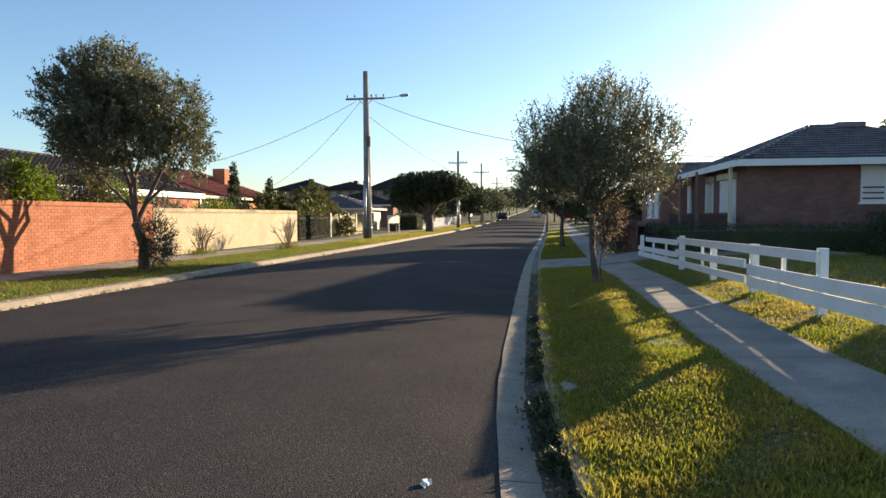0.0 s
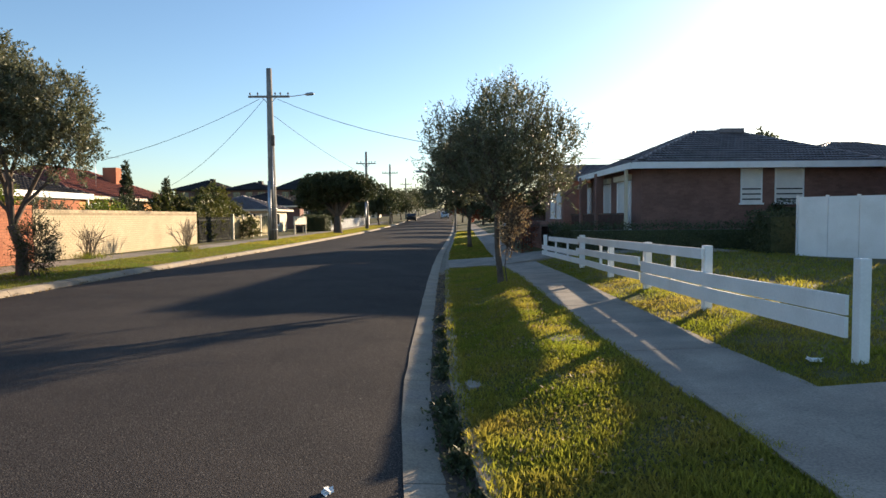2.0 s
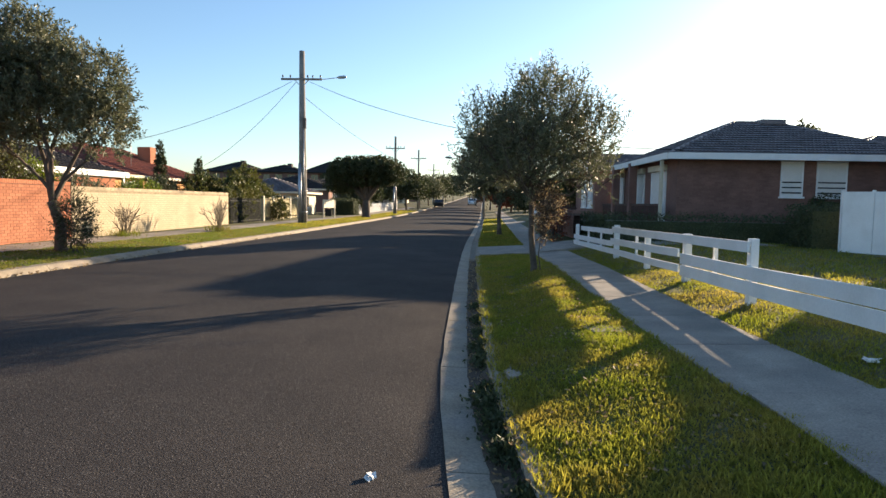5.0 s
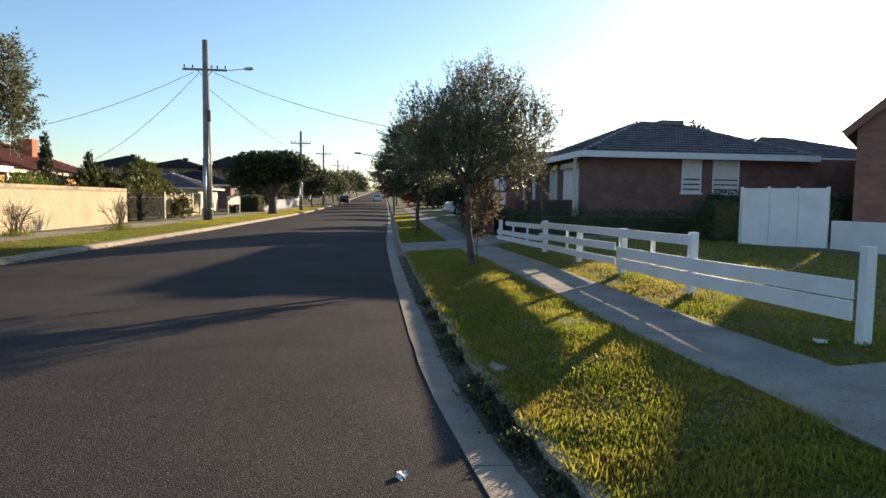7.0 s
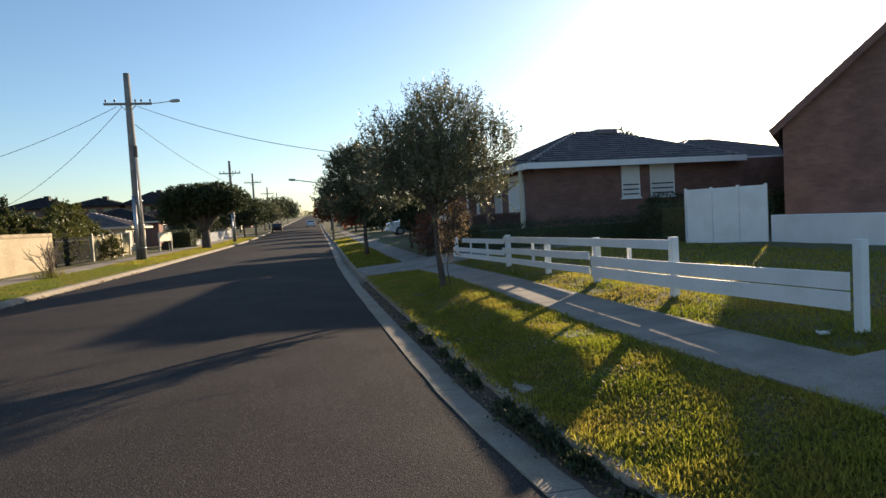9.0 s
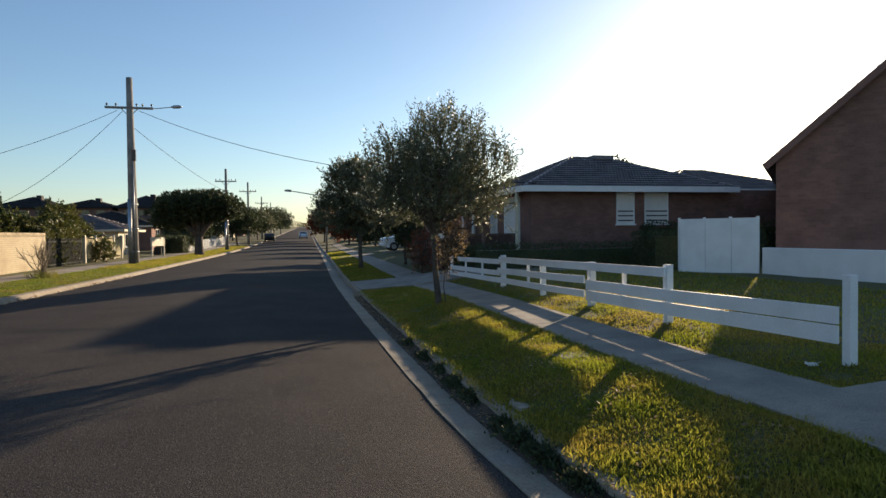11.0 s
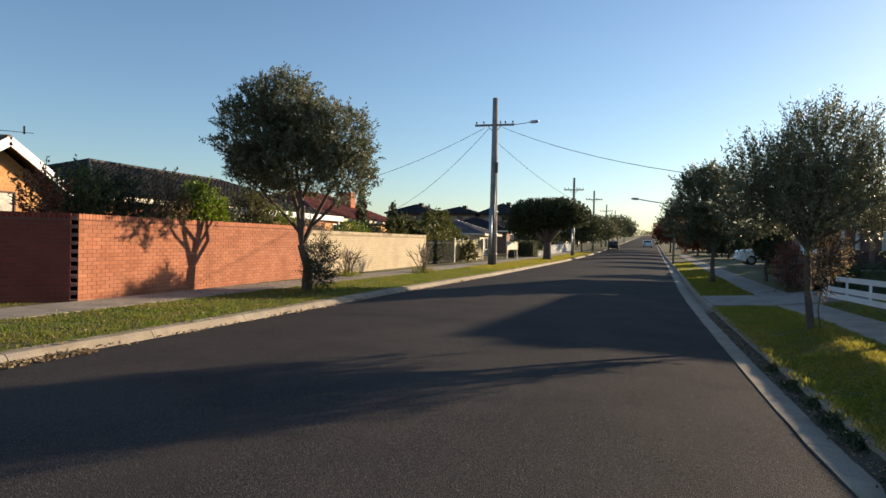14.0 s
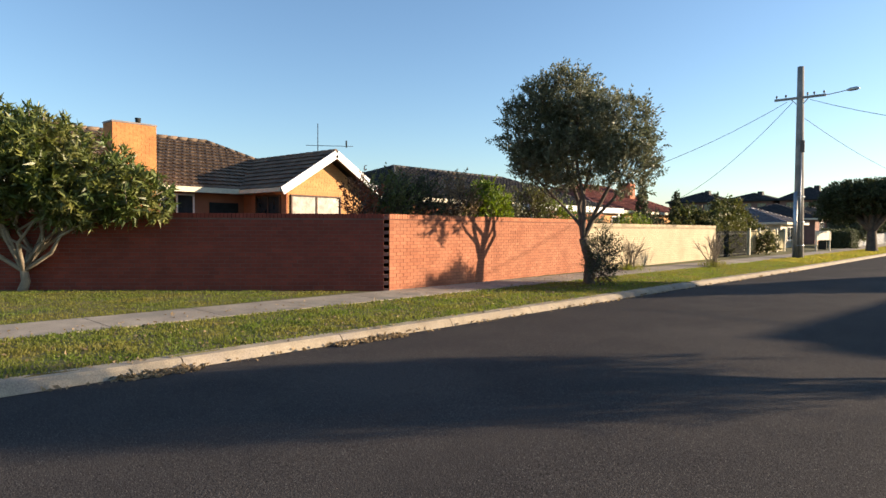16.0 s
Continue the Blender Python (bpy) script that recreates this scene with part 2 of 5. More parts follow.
def part(name, shape, mat, parent, label="", kind="", fix=True, bevel=0.0):
    """Links a shape, given in world places, as one mesh under a thing or under a part."""
    ob = new(name, shape if isinstance(shape, bpy.types.Mesh) else shape.mesh(name, mat, fix, bevel))
    ob.parent = parent
    if parent:
        base = Vector(parent.location) + (Vector(parent.parent.location) if parent.parent else Vector())
        ob.location = -base
    return tagged(ob, label, kind=kind)


def alone(name, shape, mat, label, category, kind="", group="", fix=True, bevel=0.0):
    return tagged(new(name, shape.mesh(name, mat, fix, bevel)), label, category, group, kind)


# ---- the street's plan ----
LEFT = [(-60, -9.6), (0, -9.3), (4, -9.05), (10, -8.78), (20, -8.38), (30, -7.85), (60, -6.9), (150, -4.2), (420, 3.9), (1500, 36)]
RIGHT = [(-60, 0.3), (0, 0.3), (2.8, 0.2), (3.6, 0.13), (4.4, 0.06), (5.2, 0.01), (6.2, -0.02), (10, 0.0), (15, 0.07), (20, 0.16), (26, 0.33), (31, 0.55), (60, 1.7), (150, 4.6), (420, 12.8), (1500, 45)]


def along(line, y):
    return float(np.interp(y, [p[0] for p in line], [p[1] for p in line]))


def climb(y):
    """The street climbs gently in the distance."""
    k = min(max(y - 50.0, 0.0), 760.0)
    return 0.0175 * (k * k / 120 if k < 60 else k - 30)


def ground_z(x, y):
    """The height of the verges and gardens."""
    return verge_z(x, y) + climb(y)


def verge_z(x, y):
    l, r = along(LEFT, y), along(RIGHT, y)
    if x > r:
        d = x - r
        plain = np.interp(d, [0.33, 0.8, 1.9, 2.9, 3.25, 3.7, 6, 40], [0.085, 0.11, 0.175, 0.25, 0.32, 0.42, 0.5, 0.5])
        slope = np.interp(d, [0.33, 0.55, 1.85, 2.85, 3.25, 3.7, 6, 40], [0.085, 0.10, 0.295, 0.315, 0.355, 0.42, 0.5, 0.5])
        crest = 1.0 + 0.085 * min(max(y - 5.75, 0), 6)
        bank = np.interp(d, [0.33, 0.55, crest - 0.42, crest + 0.05, 1.85, 2.85, 3.25, 3.7, 6, 40], [0.085, 0.095, 0.12, 0.295, 0.305, 0.315, 0.355, 0.42, 0.5, 0.5])
        k, far = np.interp(y, [4.9, 6.2], [0, 1]), np.interp(y, [13.5, 17.5], [0, 1])
        return float((slope * (1 - k) + bank * k) * (1 - far) + plain * far)
    return float(np.interp(l - x, [0.15, 2.5, 3.8, 8, 40], [0.13, 0.19, 0.23, 0.28, 0.3]))


ROAD_END = 805
STATIONS = sorted(set(list(range(-60, 0, 6)) + [round(-4 + 0.5 * i, 2) for i in range(90)] + list(range(42, 160, 4)) + [170, 190, 220, 260, 320, 420, 520, 640, 800, 900, 1500]))


def sheet(columns, stations=STATIONS):
    """A sheet across the street; columns give (x, z) for a station."""
    s = Shape()
    rows = [[(x, y, z) for x, z in columns(y)] for y in stations]
    n = len(rows[0])
    for r in rows:
        s.v += r
    for i in range(len(rows) - 1):
        for j in range(n - 1):
            a = i * n + j
            s.f.append((a, a + 1, a + n + 1, a + n))
            s.smooth.append(True)
    return s


def ground_columns(y):
    l, r = along(LEFT, y), along(RIGHT, y)
    out = [(l - d, ground_z(l - d, y)) for d in (1500, 300, 80, 40, 20, 12, 8, 6, 5, 4.3, 3.8, 3.2, 2.5, 1.8, 1.2, 0.7, 0.3, 0.16)]
    out += [(l - 0.08, climb(y) - 0.12), ((l + r) / 2, climb(y) - 0.12), (r + 0.48, climb(y) - 0.12)]
    out += [(r + d, ground_z(r + d, y)) for d in (0.535, 0.6, 0.7, 0.8, 0.9, 1.0, 1.1, 1.2, 1.3, 1.4, 1.55, 1.7, 1.87, 2.3, 2.8, 3.1, 3.7, 4.5, 6, 9, 14, 25, 40, 80, 300, 1500)]
    return [(x, z + (0.02 * noise.noise((x * 1.3, y * 1.3, 0)) if abs(x) < 30 and y < 60 and z > 0 else 0)) for x, z in out]


alone("ground", sheet(ground_columns), SOIL, "patchy green winter lawn and verge soil", "ground", "structure", fix=False)


def road_columns(y):
    l, r = along(LEFT, y), along(RIGHT, y)
    return [(l + (r - l) * k / 10, 0.14 * (1 - (k / 5 - 1) ** 2) + 0.004 * noise.noise((k * 3.1, y * 0.7, 4)) + climb(y)) for k in range(11)]


alone("road", sheet(road_columns, [y for y in STATIONS if y < ROAD_END]), ASPHALT, "dark grey worn asphalt suburban street", "road", "structure", fix=False)


def kerb_run(name, line, side, label):
    """Kerb stones with open joints; side is +1 right of the road, with a concrete channel, or -1 left of it."""
    k = thing(name, label, "kerb", kind="structure")
    y = -8.0
    rng = random.Random(3 + side)
    while y < 440:
        step = 2.4 if y < 60 else 12
        y2 = y + step
        s = Shape()
        if side > 0:
            prof = lambda x: [(x - 0.02, 0.012), (x + 0.235, 0.004), (x + 0.25, -0.035), (x + 0.41, -0.035), (x + 0.415, 0.085), (x + 0.43, 0.1), (x + 0.55, 0.105), (x + 0.55, -0.1), (x - 0.02, -0.1)]
        else:
            prof = lambda x: [(x + 0.02, 0.008), (x - 0.03, 0.085), (x - 0.07, 0.125), (x - 0.25, 0.14), (x - 0.25, -0.1), (x + 0.02, -0.1)]
        n = len(prof(0))
        m = 4
        for i in range(m + 1):
            yy = y + (y2 - 0.015 - y) * i / m
            xx = along(line, yy)
            wob = rng.uniform(-0.012, 0.012) if 0 < i < m and side > 0 else 0
            s.v += [(u + (wob if q == 0 else 0), yy, v + climb(yy)) for q, (u, v) in enumerate(prof(xx))]
        for i in range(m):
            for j in range(n):
                p, q = i * n + j, i * n + (j + 1) % n
                s.f.append((p, q, q + n, p + n))
                s.smooth.append(False)
        s.f += [tuple(range(n)), tuple(range(m * n + n - 1, m * n - 1, -1))]
        s.smooth += [False, False]
        part("kerb_stone", s, KERB, k)
        y = y2
    return k


kerb_run("kerb_right", RIGHT, 1, "weathered concrete kerb and channel along the road")
kerb_run("kerb_left", LEFT, -1, "weathered concrete kerb along the verge")


def slab_path(name, label, lo, hi, y0, y1, step, off, line):
    """A footpath of concrete bays, lo to hi metres from the road's edge line."""
    p = thing(name, label, "footpath", kind="structure")
    y = y0
    while y < y1:
        y2 = min(y + step, y1)
        s = Shape()
        c = []
        for yy in (y, y2 - 0.02):
            for d in (lo, hi):
                x = along(line, yy) + d
                c.append((x, yy, ground_z(x, yy) + off))
        s.v = [(a, b, z) for a, b, z in c] + [(a, b, z - 0.12) for a, b, z in c]
        s.f = [(0, 1, 3, 2), (4, 6, 7, 5), (0, 4, 5, 1), (1, 5, 7, 3), (3, 7, 6, 2), (2, 6, 4, 0)]
        s.smooth = [False] * 6
        part("paving_slab", s, CONCRETE, p)
        y = y2
    return p


slab_path("footpath_right", "cracked grey concrete footpath beside the white fence", 2.02, 3.0, 4.66, 90, 1.5, 0.02, RIGHT)
slab_path("footpath_near", "grey concrete footpath on the near side of the driveway", 2.02, 3.0, -12, 0.38, 1.5, 0.02, RIGHT)
slab_path("footpath_left", "grey concrete footpath in front of the brick wall", -3.75, -2.55, -12, 110, 1.8, 0.02, LEFT)


def soil_columns(y):
    r = along(RIGHT, y)
    w = 0.025 * noise.noise((0.0, y * 2.7, 5))
    return [(r + d + w * k, z + 0.018 * noise.noise((d * 9, y * 7.0, 2))) for d, z, k in ((0.225, -0.005, 1), (0.25, 0.018, 1), (0.32, 0.012, 0), (0.38, 0.03, 0), (0.418, 0.055, 0))]


DIRT = material("bare_soil", (0.085, 0.062, 0.045), 0.95, (0.055, 0.042, 0.032), 5, 60, 0.9, stain=(0.12, 0.09, 0.06), stain_scale=3)
alone("soil_edge", sheet(soil_columns, [round(-4 + 0.12 * i, 2) for i in range(180)]), DIRT, "damp brown soil and leaf mould in the gutter", "soil", "structure", fix=False)


def stone(name, label, x, y, w, l, turn, z=0.015):
    """A flat worn concrete slab let into the verge, cracked into two pieces."""
    c = ground_z(x, y) + z
    rng = random.Random(int(x * 100))
    j = lambda: rng.uniform(-0.025, 0.025)
    cut = rng.uniform(-0.12, 0.12) * l
    a = [(-w / 2 + j(), -l / 2 + j()), (w * 0.3 + j(), -l / 2 + j()), (w / 2, -l * 0.36 + j()), (w / 2 + j(), cut - 0.012), (w * 0.05, cut + 0.03), (-w / 2 + j(), cut - 0.02)]
    b = [(-w / 2 + j(), cut + 0.01), (w * 0.05, cut + 0.055), (w / 2 + j(), cut + 0.014), (w / 2 + j(), l / 2 + j()), (-w * 0.4 + j(), l / 2 + j())]
    t = thing(name, label, "slab", (x, y, c - 0.06))
    for k, ring in enumerate((a, b)):
        out = [(x + p * math.cos(turn) - q * math.sin(turn), y + p * math.sin(turn) + q * math.cos(turn)) for p, q in ring]
        part("slab_piece", Shape().prism(out, "z", c - 0.06, c - 0.008 * k), CONCRETE, t, bevel=0.005)


stone("drain_slab", "grey concrete drain slab set across the kerb top", 0.83, 5.85, 0.6, 0.4, 0.05, -0.05)
stone("pit_cover", "cracked worn concrete slab sunk in the grass", 1.62, 7.1, 0.4, 0.72, 0.12)


def drive(name, label, x0, x1, y0, y1, step):
    p = thing(name, label, "driveway", kind="structure")
    x = x0
    while x < x1:
        x2 = min(x + step, x1)
        s = Shape()
        c = [(a, b, ground_z(a, b) + 0.035) for a in (x, x2 - 0.015) for b in (y0, y1)]
        s.v = c + [(a, b, z - 0.15) for a, b, z in c]
        s.f = [(0, 1, 3, 2), (4, 6, 7, 5), (0, 4, 5, 1), (1, 5, 7, 3), (3, 7, 6, 2), (2, 6, 4, 0)]
        s.smooth = [False] * 6
        part("paving_slab", s, CONCRETE, p)
        x = x2
    return p


drive("driveway_near", "pale concrete driveway crossing the footpath", 2.09, 14, 0.4, 4.64, 2.4)
drive("driveway_far", "grey concrete driveway crossing the verge", 0.65, 9, 18.4, 21.6, 1.5)
drive("driveway_next", "grey concrete driveway with a parked car", 1.6, 11, 43.4, 46.4, 2.0)


# ---- brick walls ----
def brick_wall(w, p, q, z0, z1, brick, mortar, thick=0.23, loose=0, cap=True, coping=None):
    """Bricks in stretcher bond on a mortar core from p to q. The first `loose` bricks from p on are parts of their own."""
    p, q = np.array((*p, 0.0)), np.array((*q, 0.0))
    length = np.linalg.norm(q - p)
    d = (q - p) / length
    nrm = np.array((d[1], -d[0], 0))
    core = Shape().hexa((p + q) / 2 + (0, 0, (z0 + z1 - 0.1) / 2), d * length / 2, nrm * (thick / 2 - 0.005), (0, 0, (z1 - z0 - 0.1) / 2))
    part("mortar", core, mortar, w)
    rest, count = Shape(), 0
    course, blen, gap = 0.086, 0.24, 0.011
    rows = int((z1 - z0 - 0.11) / course)
    cells = []
    for r in range(rows):
        u = -0.12 if r % 2 else 0.0
        while u < length:
            a, b = max(u, 0.0), min(u + blen - gap, length)
            if b - a > 0.04:
                cells.append((a, b, z0 + r * course))
            u += blen
    cells.sort(key=lambda c: (c[0] > 4, 0))
    unit = {}
    rng = random.Random(5)
    for a, b, z in cells:
        c = p + d * (a + b) / 2 + np.array((0, 0, z + course / 2))
        half = (b - a) / 2
        if count < loose and abs(half - (blen - gap) / 2) < 1e-6:
            key = "full"
            if key not in unit:
                unit[key] = Shape().hexa((0, 0, 0), d * half, nrm * thick / 2, (0, 0, (course - gap) / 2)).mesh("brick", brick, True)
            ob = new("brick", unit[key])
            ob.parent, ob.location = w, Vector(c + nrm * rng.uniform(-0.0015, 0.0025)) - Vector(w.location)
            count += 1
        else:
            rest.hexa(c + nrm * rng.uniform(-0.0015, 0.0025), d * half, nrm * thick / 2, (0, 0, (course - gap) / 2))
    part("brickwork", rest, brick, w, kind="stuff")
    if cap:
        top, u = Shape(), 0.0
        while u < length:
            b = min(u + 0.078, length)
            top.hexa(p + d * (u + b) / 2 + np.array((0, 0, z1 - 0.055)), d * (b - u) / 2, nrm * (thick / 2 + 0.006), (0, 0, 0.055))
            u += 0.088
        part("coping", top, coping or brick, w, "soldier course of bricks on edge", kind="stuff")


wall = thing("garden_wall", "orange brick garden wall with a soldier course on top", "wall", (-12.63, 15.4, 0.2), kind="structure")
brick_wall(wall, (-12.64, 10.86), (-12.64, 20.6), 0.2, 2.06, BRICK, MORTAR, loose=300)
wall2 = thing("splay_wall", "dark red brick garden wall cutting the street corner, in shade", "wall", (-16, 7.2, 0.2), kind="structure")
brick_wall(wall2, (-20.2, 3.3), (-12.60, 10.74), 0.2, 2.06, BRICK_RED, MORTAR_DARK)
teeth = Shape()
for r in range(11):
    teeth.hexa((-12.56, 10.77, 0.245 + r * 0.172), (0.045, 0.045, 0), (-0.05, 0.05, 0), (0, 0, 0.038))
part("corner_bricks", teeth, BRICK_DARK, wall2, "toothed dark corner bricks")
wall3 = thing("cream_wall", "cream painted brick garden wall", "wall", (-12.64, 27.5, 0.2), kind="structure")
brick_wall(wall3, (-12.64, 20.64), (-12.64, 34.45), 0.2, 1.94, CREAM_BRICK, CREAM_MORTAR, cap=True, coping=CREAM_WORN)


# ---- roofs and houses ----
def tiled(face, up, name, mat, parent, course=0.33, width=0.3):
    """Overlapping tiles over a flat roof face given by its corners; up points up the slope."""
    pts = [np.asarray(p, float) for p in face]
    up = np.asarray(up, float)
    up /= np.linalg.norm(up)
    nrm = np.cross(pts[1] - pts[0], pts[2] - pts[0])
    nrm /= np.linalg.norm(nrm)
    if nrm[2] < 0:
        nrm = -nrm
    across = np.cross(up, nrm)
    o = pts[0]
    uv = [((p - o) @ across, (p - o) @ up) for p in pts]
    u0, u1, v0, v1 = min(u for u, _ in uv), max(u for u, _ in uv), min(v for _, v in uv), max(v for _, v in uv)

    def span(v):
        xs = []
        for (a, b), (c, d) in zip(uv, uv[1:] + uv[:1]):
            if (b - v) * (d - v) <= 0 and abs(d - b) > 1e-9:
                xs.append(a + (c - a) * (v - b) / (d - b))
        return (min(xs), max(xs)) if len(xs) > 1 else None

    s, v, row = Shape(), v0 + course / 2, 0
    while v < v1:
        sp = span(v)
        if sp:
            u = u0 + (width / 2 if row % 2 else 0)
            while u < u1:
                a, b = max(u, sp[0]), min(u + width - 0.012, sp[1])
                if b - a > 0.05:
                    tilt = up + nrm * -0.15
                    c = o + across * (a + b) / 2 + up * v + nrm * 0.035
                    w = across * (b - a) / 2
                    ridge = c + nrm * 0.03
                    h = tilt * (course / 2 + 0.03)
                    k = len(s.v)
                    s.v += [tuple(q) for q in (c - w - h, c - w * 0.5 - h + nrm * 0.032, c - h + nrm * 0.005, c + w * 0.5 - h + nrm * 0.032, c + w - h,
                                               c - w + h, c - w * 0.5 + h + nrm * 0.032, c + h + nrm * 0.005, c + w * 0.5 + h + nrm * 0.032, c + w + h,
                                               c - w - h - nrm * 0.06 + up * 0.07, c + w - h - nrm * 0.06 + up * 0.07)]
                    s.f += [(k, k + 1, k + 6, k + 5), (k + 1, k + 2, k + 7, k + 6), (k + 2, k + 3, k + 8, k + 7), (k + 3, k + 4, k + 9, k + 8), (k + 10, k + 11, k + 4, k + 3, k + 2, k + 1, k)]
                    s.smooth += [False] * 5
                u += width
        v += course
        row += 1
    part(name, s, mat, parent, kind="stuff", fix=False)


def ridge_caps(p, q, mat, parent):
    p, q = np.asarray(p, float), np.asarray(q, float)
    n = max(1, int(np.linalg.norm(q - p) / 0.4))
    s = Shape()
    for i in range(n):
        a, b = p + (q - p) * i / n, p + (q - p) * (i + 1.06) / n
        s.tube([a + (0, 0, 0.02), b + (0, 0, 0.045)], [0.085, 0.075], 8)
    part("ridge_capping", s, mat, parent, kind="stuff", fix=False)


def hip_roof(h, x0, y0, x1, y1, eave, rise, mat, along_y=True, over=0.5, gutter=CREAM, deep=0.17):
    """A hipped roof over the walls' rectangle with gutters all round."""
    x0, y0, x1, y1 = x0 - over, y0 - over, x1 + over, y1 + over
    if along_y:
        m = (x1 - x0) / 2
        a, b = (x0 + m, y0 + m * 0.95, eave + rise), (x0 + m, y1 - m * 0.95, eave + rise)
    else:
        m = (y1 - y0) / 2
        a, b = (x0 + m * 0.95, y0 + m, eave + rise), (x1 - m * 0.95, y0 + m, eave + rise)
    A, B, C, D = (x0, y0, eave), (x1, y0, eave), (x1, y1, eave), (x0, y1, eave)
    deck = Shape()
    if along_y:
        faces = [(A, B, a), (B, C, b, a), (C, D, b), (D, A, a, b)]
    else:
        faces = [(A, B, b, a), (B, C, b), (C, D, a, b), (D, A, a)]
    for f in faces:
        deck.face(f)
    deck.face((A, D, C, B))
    part("roof_deck", deck, mat, h, fix=False)
    for f in faces:
        e = np.asarray(f[1], float) - np.asarray(f[0], float)
        n = np.cross(e, np.asarray(f[2], float) - np.asarray(f[0], float))
        n /= np.linalg.norm(n)
        up = np.cross(n, e)
        if up[2] < 0:
            up = -up
        tiled(f, up, "roof_tiles", mat, h)
    ridge_caps(a, b, mat, h)
    for p, q in ((A, a), (B, a if along_y else b), (C, b), (D, b if along_y else a)):
        ridge_caps(p, q, mat, h)
    for p, q in ((A, B), (B, C), (C, D), (D, A)):
        g = Shape().bar((p[0], p[1], eave - 0.04), (q[0], q[1], eave - 0.04), 0.13, deep)
        part("gutter", g, gutter, h)
    return a, b


def walls_box(h, x0, y0, x1, y1, z0, z1, brick, label=""):
    t = 0.23
    for x_0, y_0, x_1, y_1 in ((x0, y0, x1, y0 + t), (x0, y1 - t, x1, y1), (x0, y0 + t, x0 + t, y1 - t), (x1 - t, y0 + t, x1, y1 - t)):
        part("wall", Shape().box(x_0, y_0, z0, x_1, y_1, z1), brick, h, label)


def course_lines(h, brick, x0, x1, y0, y1, z0, z1, out):
    """Proud bricks on one straight face of a house wall; out is the outward axis sign with its axis: '+x', '-y'."""
    s = Shape()
    rng = random.Random(7)
    z, r = z0, 0
    ax = out[1]
    sg = 1 if out[0] == "+" else -1
    lo, hi = (y0, y1) if ax == "x" else (x0, x1)
    while z + 0.08 < z1:
        u = lo - (0.12 if r % 2 else 0)
        while u < hi:
            a, b = max(u, lo), min(u + 0.23, hi)
            if b - a > 0.03:
                e = rng.uniform(0.004, 0.008)
                if ax == "x":
                    s.box(min(x0, x0 + sg * e), a, z, max(x0, x0 + sg * e), b, z + 0.076)
                else:
                    s.box(a, min(y0, y0 + sg * e), z, b, max(y0, y0 + sg * e), z + 0.076)
            u += 0.24
        z += 0.086
        r += 1
    part("brickwork", s, brick, h, kind="stuff", fix=False)


def window_unit(h, axis, face, u0, u1, z0, z1, blind=None, frame_mat=WHITE, bars=1, slats=0):
    """A window in a wall whose outer face lies at `face` on an axis: '+x' faces +x, '-y' faces -y."""
    sg = 1 if axis[0] == "+" else -1
    w = thing("window", "", "", (0, 0, 0))
    for key in list(w.keys()):
        del w[key]
    w.parent = h
    w.location = -Vector(h.location)

    def slab(a, b, c, d, near, far):
        lo, hi = sorted((face + sg * near, face + sg * far))
        return Shape().box(lo, a, c, hi, b, d) if axis[1] == "x" else Shape().box(a, lo, c, b, hi, d)

    t = 0.05
    for a, b, c, d in ((u0, u1, z1 - t, z1), (u0, u1, z0, z0 + t), (u0, u0 + t, z0 + t, z1 - t), (u1 - t, u1, z0 + t, z1 - t)):
        part("window_frame", slab(a, b, c, d, 0.0, 0.06), frame_mat, w)
    for i in range(bars):
        c = u0 + (u1 - u0) * (i + 1) / (bars + 1)
        part("mullion", slab(c - 0.025, c + 0.025, z0 + t, z1 - t, 0.0, 0.05), frame_mat, w)
    part("pane", slab(u0 + t, u1 - t, z0 + t, z1 - t, 0.005, 0.02), blind or GLASS, w)
    for i in range(slats):
        zz = z0 + 0.12 + i * 0.2
        part("blind_slat", slab(u0 + t, u1 - t, zz, zz + 0.05, 0.022, 0.035), GLASS, w)
    part("window_sill", slab(u0 - 0.05, u1 + 0.05, z0 - 0.07, z0, 0.0, 0.1), frame_mat, w)
    return w


# the house beside the white fence
house = thing("brick_house", "brown brick bungalow with grey tiled hip roof, cream gutters", "house", (12, 30, 0.45))
HX, HY = 8.35, 25.2
walls_box(house, HX, HY, 23.0, 33.5, 0.3, 3.5, BRICK_DARK)
part("ridge_vent", Shape().box(13.0, 28.7, 5.2, 14.1, 29.5, 5.42), TILE_GREY, house, bevel=0.03)
course_lines(house, BRICK_DARK, HX, 23.0, HY, HY, 0.4, 3.4, "-y")
hip_roof(house, HX, HY, 17.4, 33.0, 3.52, 1.75, TILE_GREY, along_y=False, over=0.55, gutter=WHITE, deep=0.24)
hip_roof(house, 15.0, HY + 0.7, 23.0, 33.0, 3.5, 1.25, TILE_GREY, along_y=False, over=0.5, gutter=WHITE, deep=0.24)
window_unit(house, "-y", HY, 12.25, 13.1, 2.02, 3.36, BLIND, slats=3, bars=0)
window_unit(house, "-y", HY, 13.6, 14.75, 2.02, 3.36, BLIND, slats=3, bars=0)
for y0, y1 in ((26.45, 28.4), (29.5, 31.5), (33.2, 34.3), (34.6, 35.7)):
    window_unit(house, "-x", HX, y0, y1, 0.95, 3.0, BLIND, bars=0)
    part("shutter_box", Shape().box(HX - 0.2, y0 - 0.05, 3.02, HX, y1 + 0.05, 3.26), CREAM, house, "cream roller shutter box", bevel=0.015)
for x0, x1 in ((12.2, 13.15), (13.55, 14.8)):
    part("shutter_box", Shape().box(x0, HY - 0.18, 3.38, x1, HY, 3.5), CREAM, house, "cream roller shutter box", bevel=0.015)
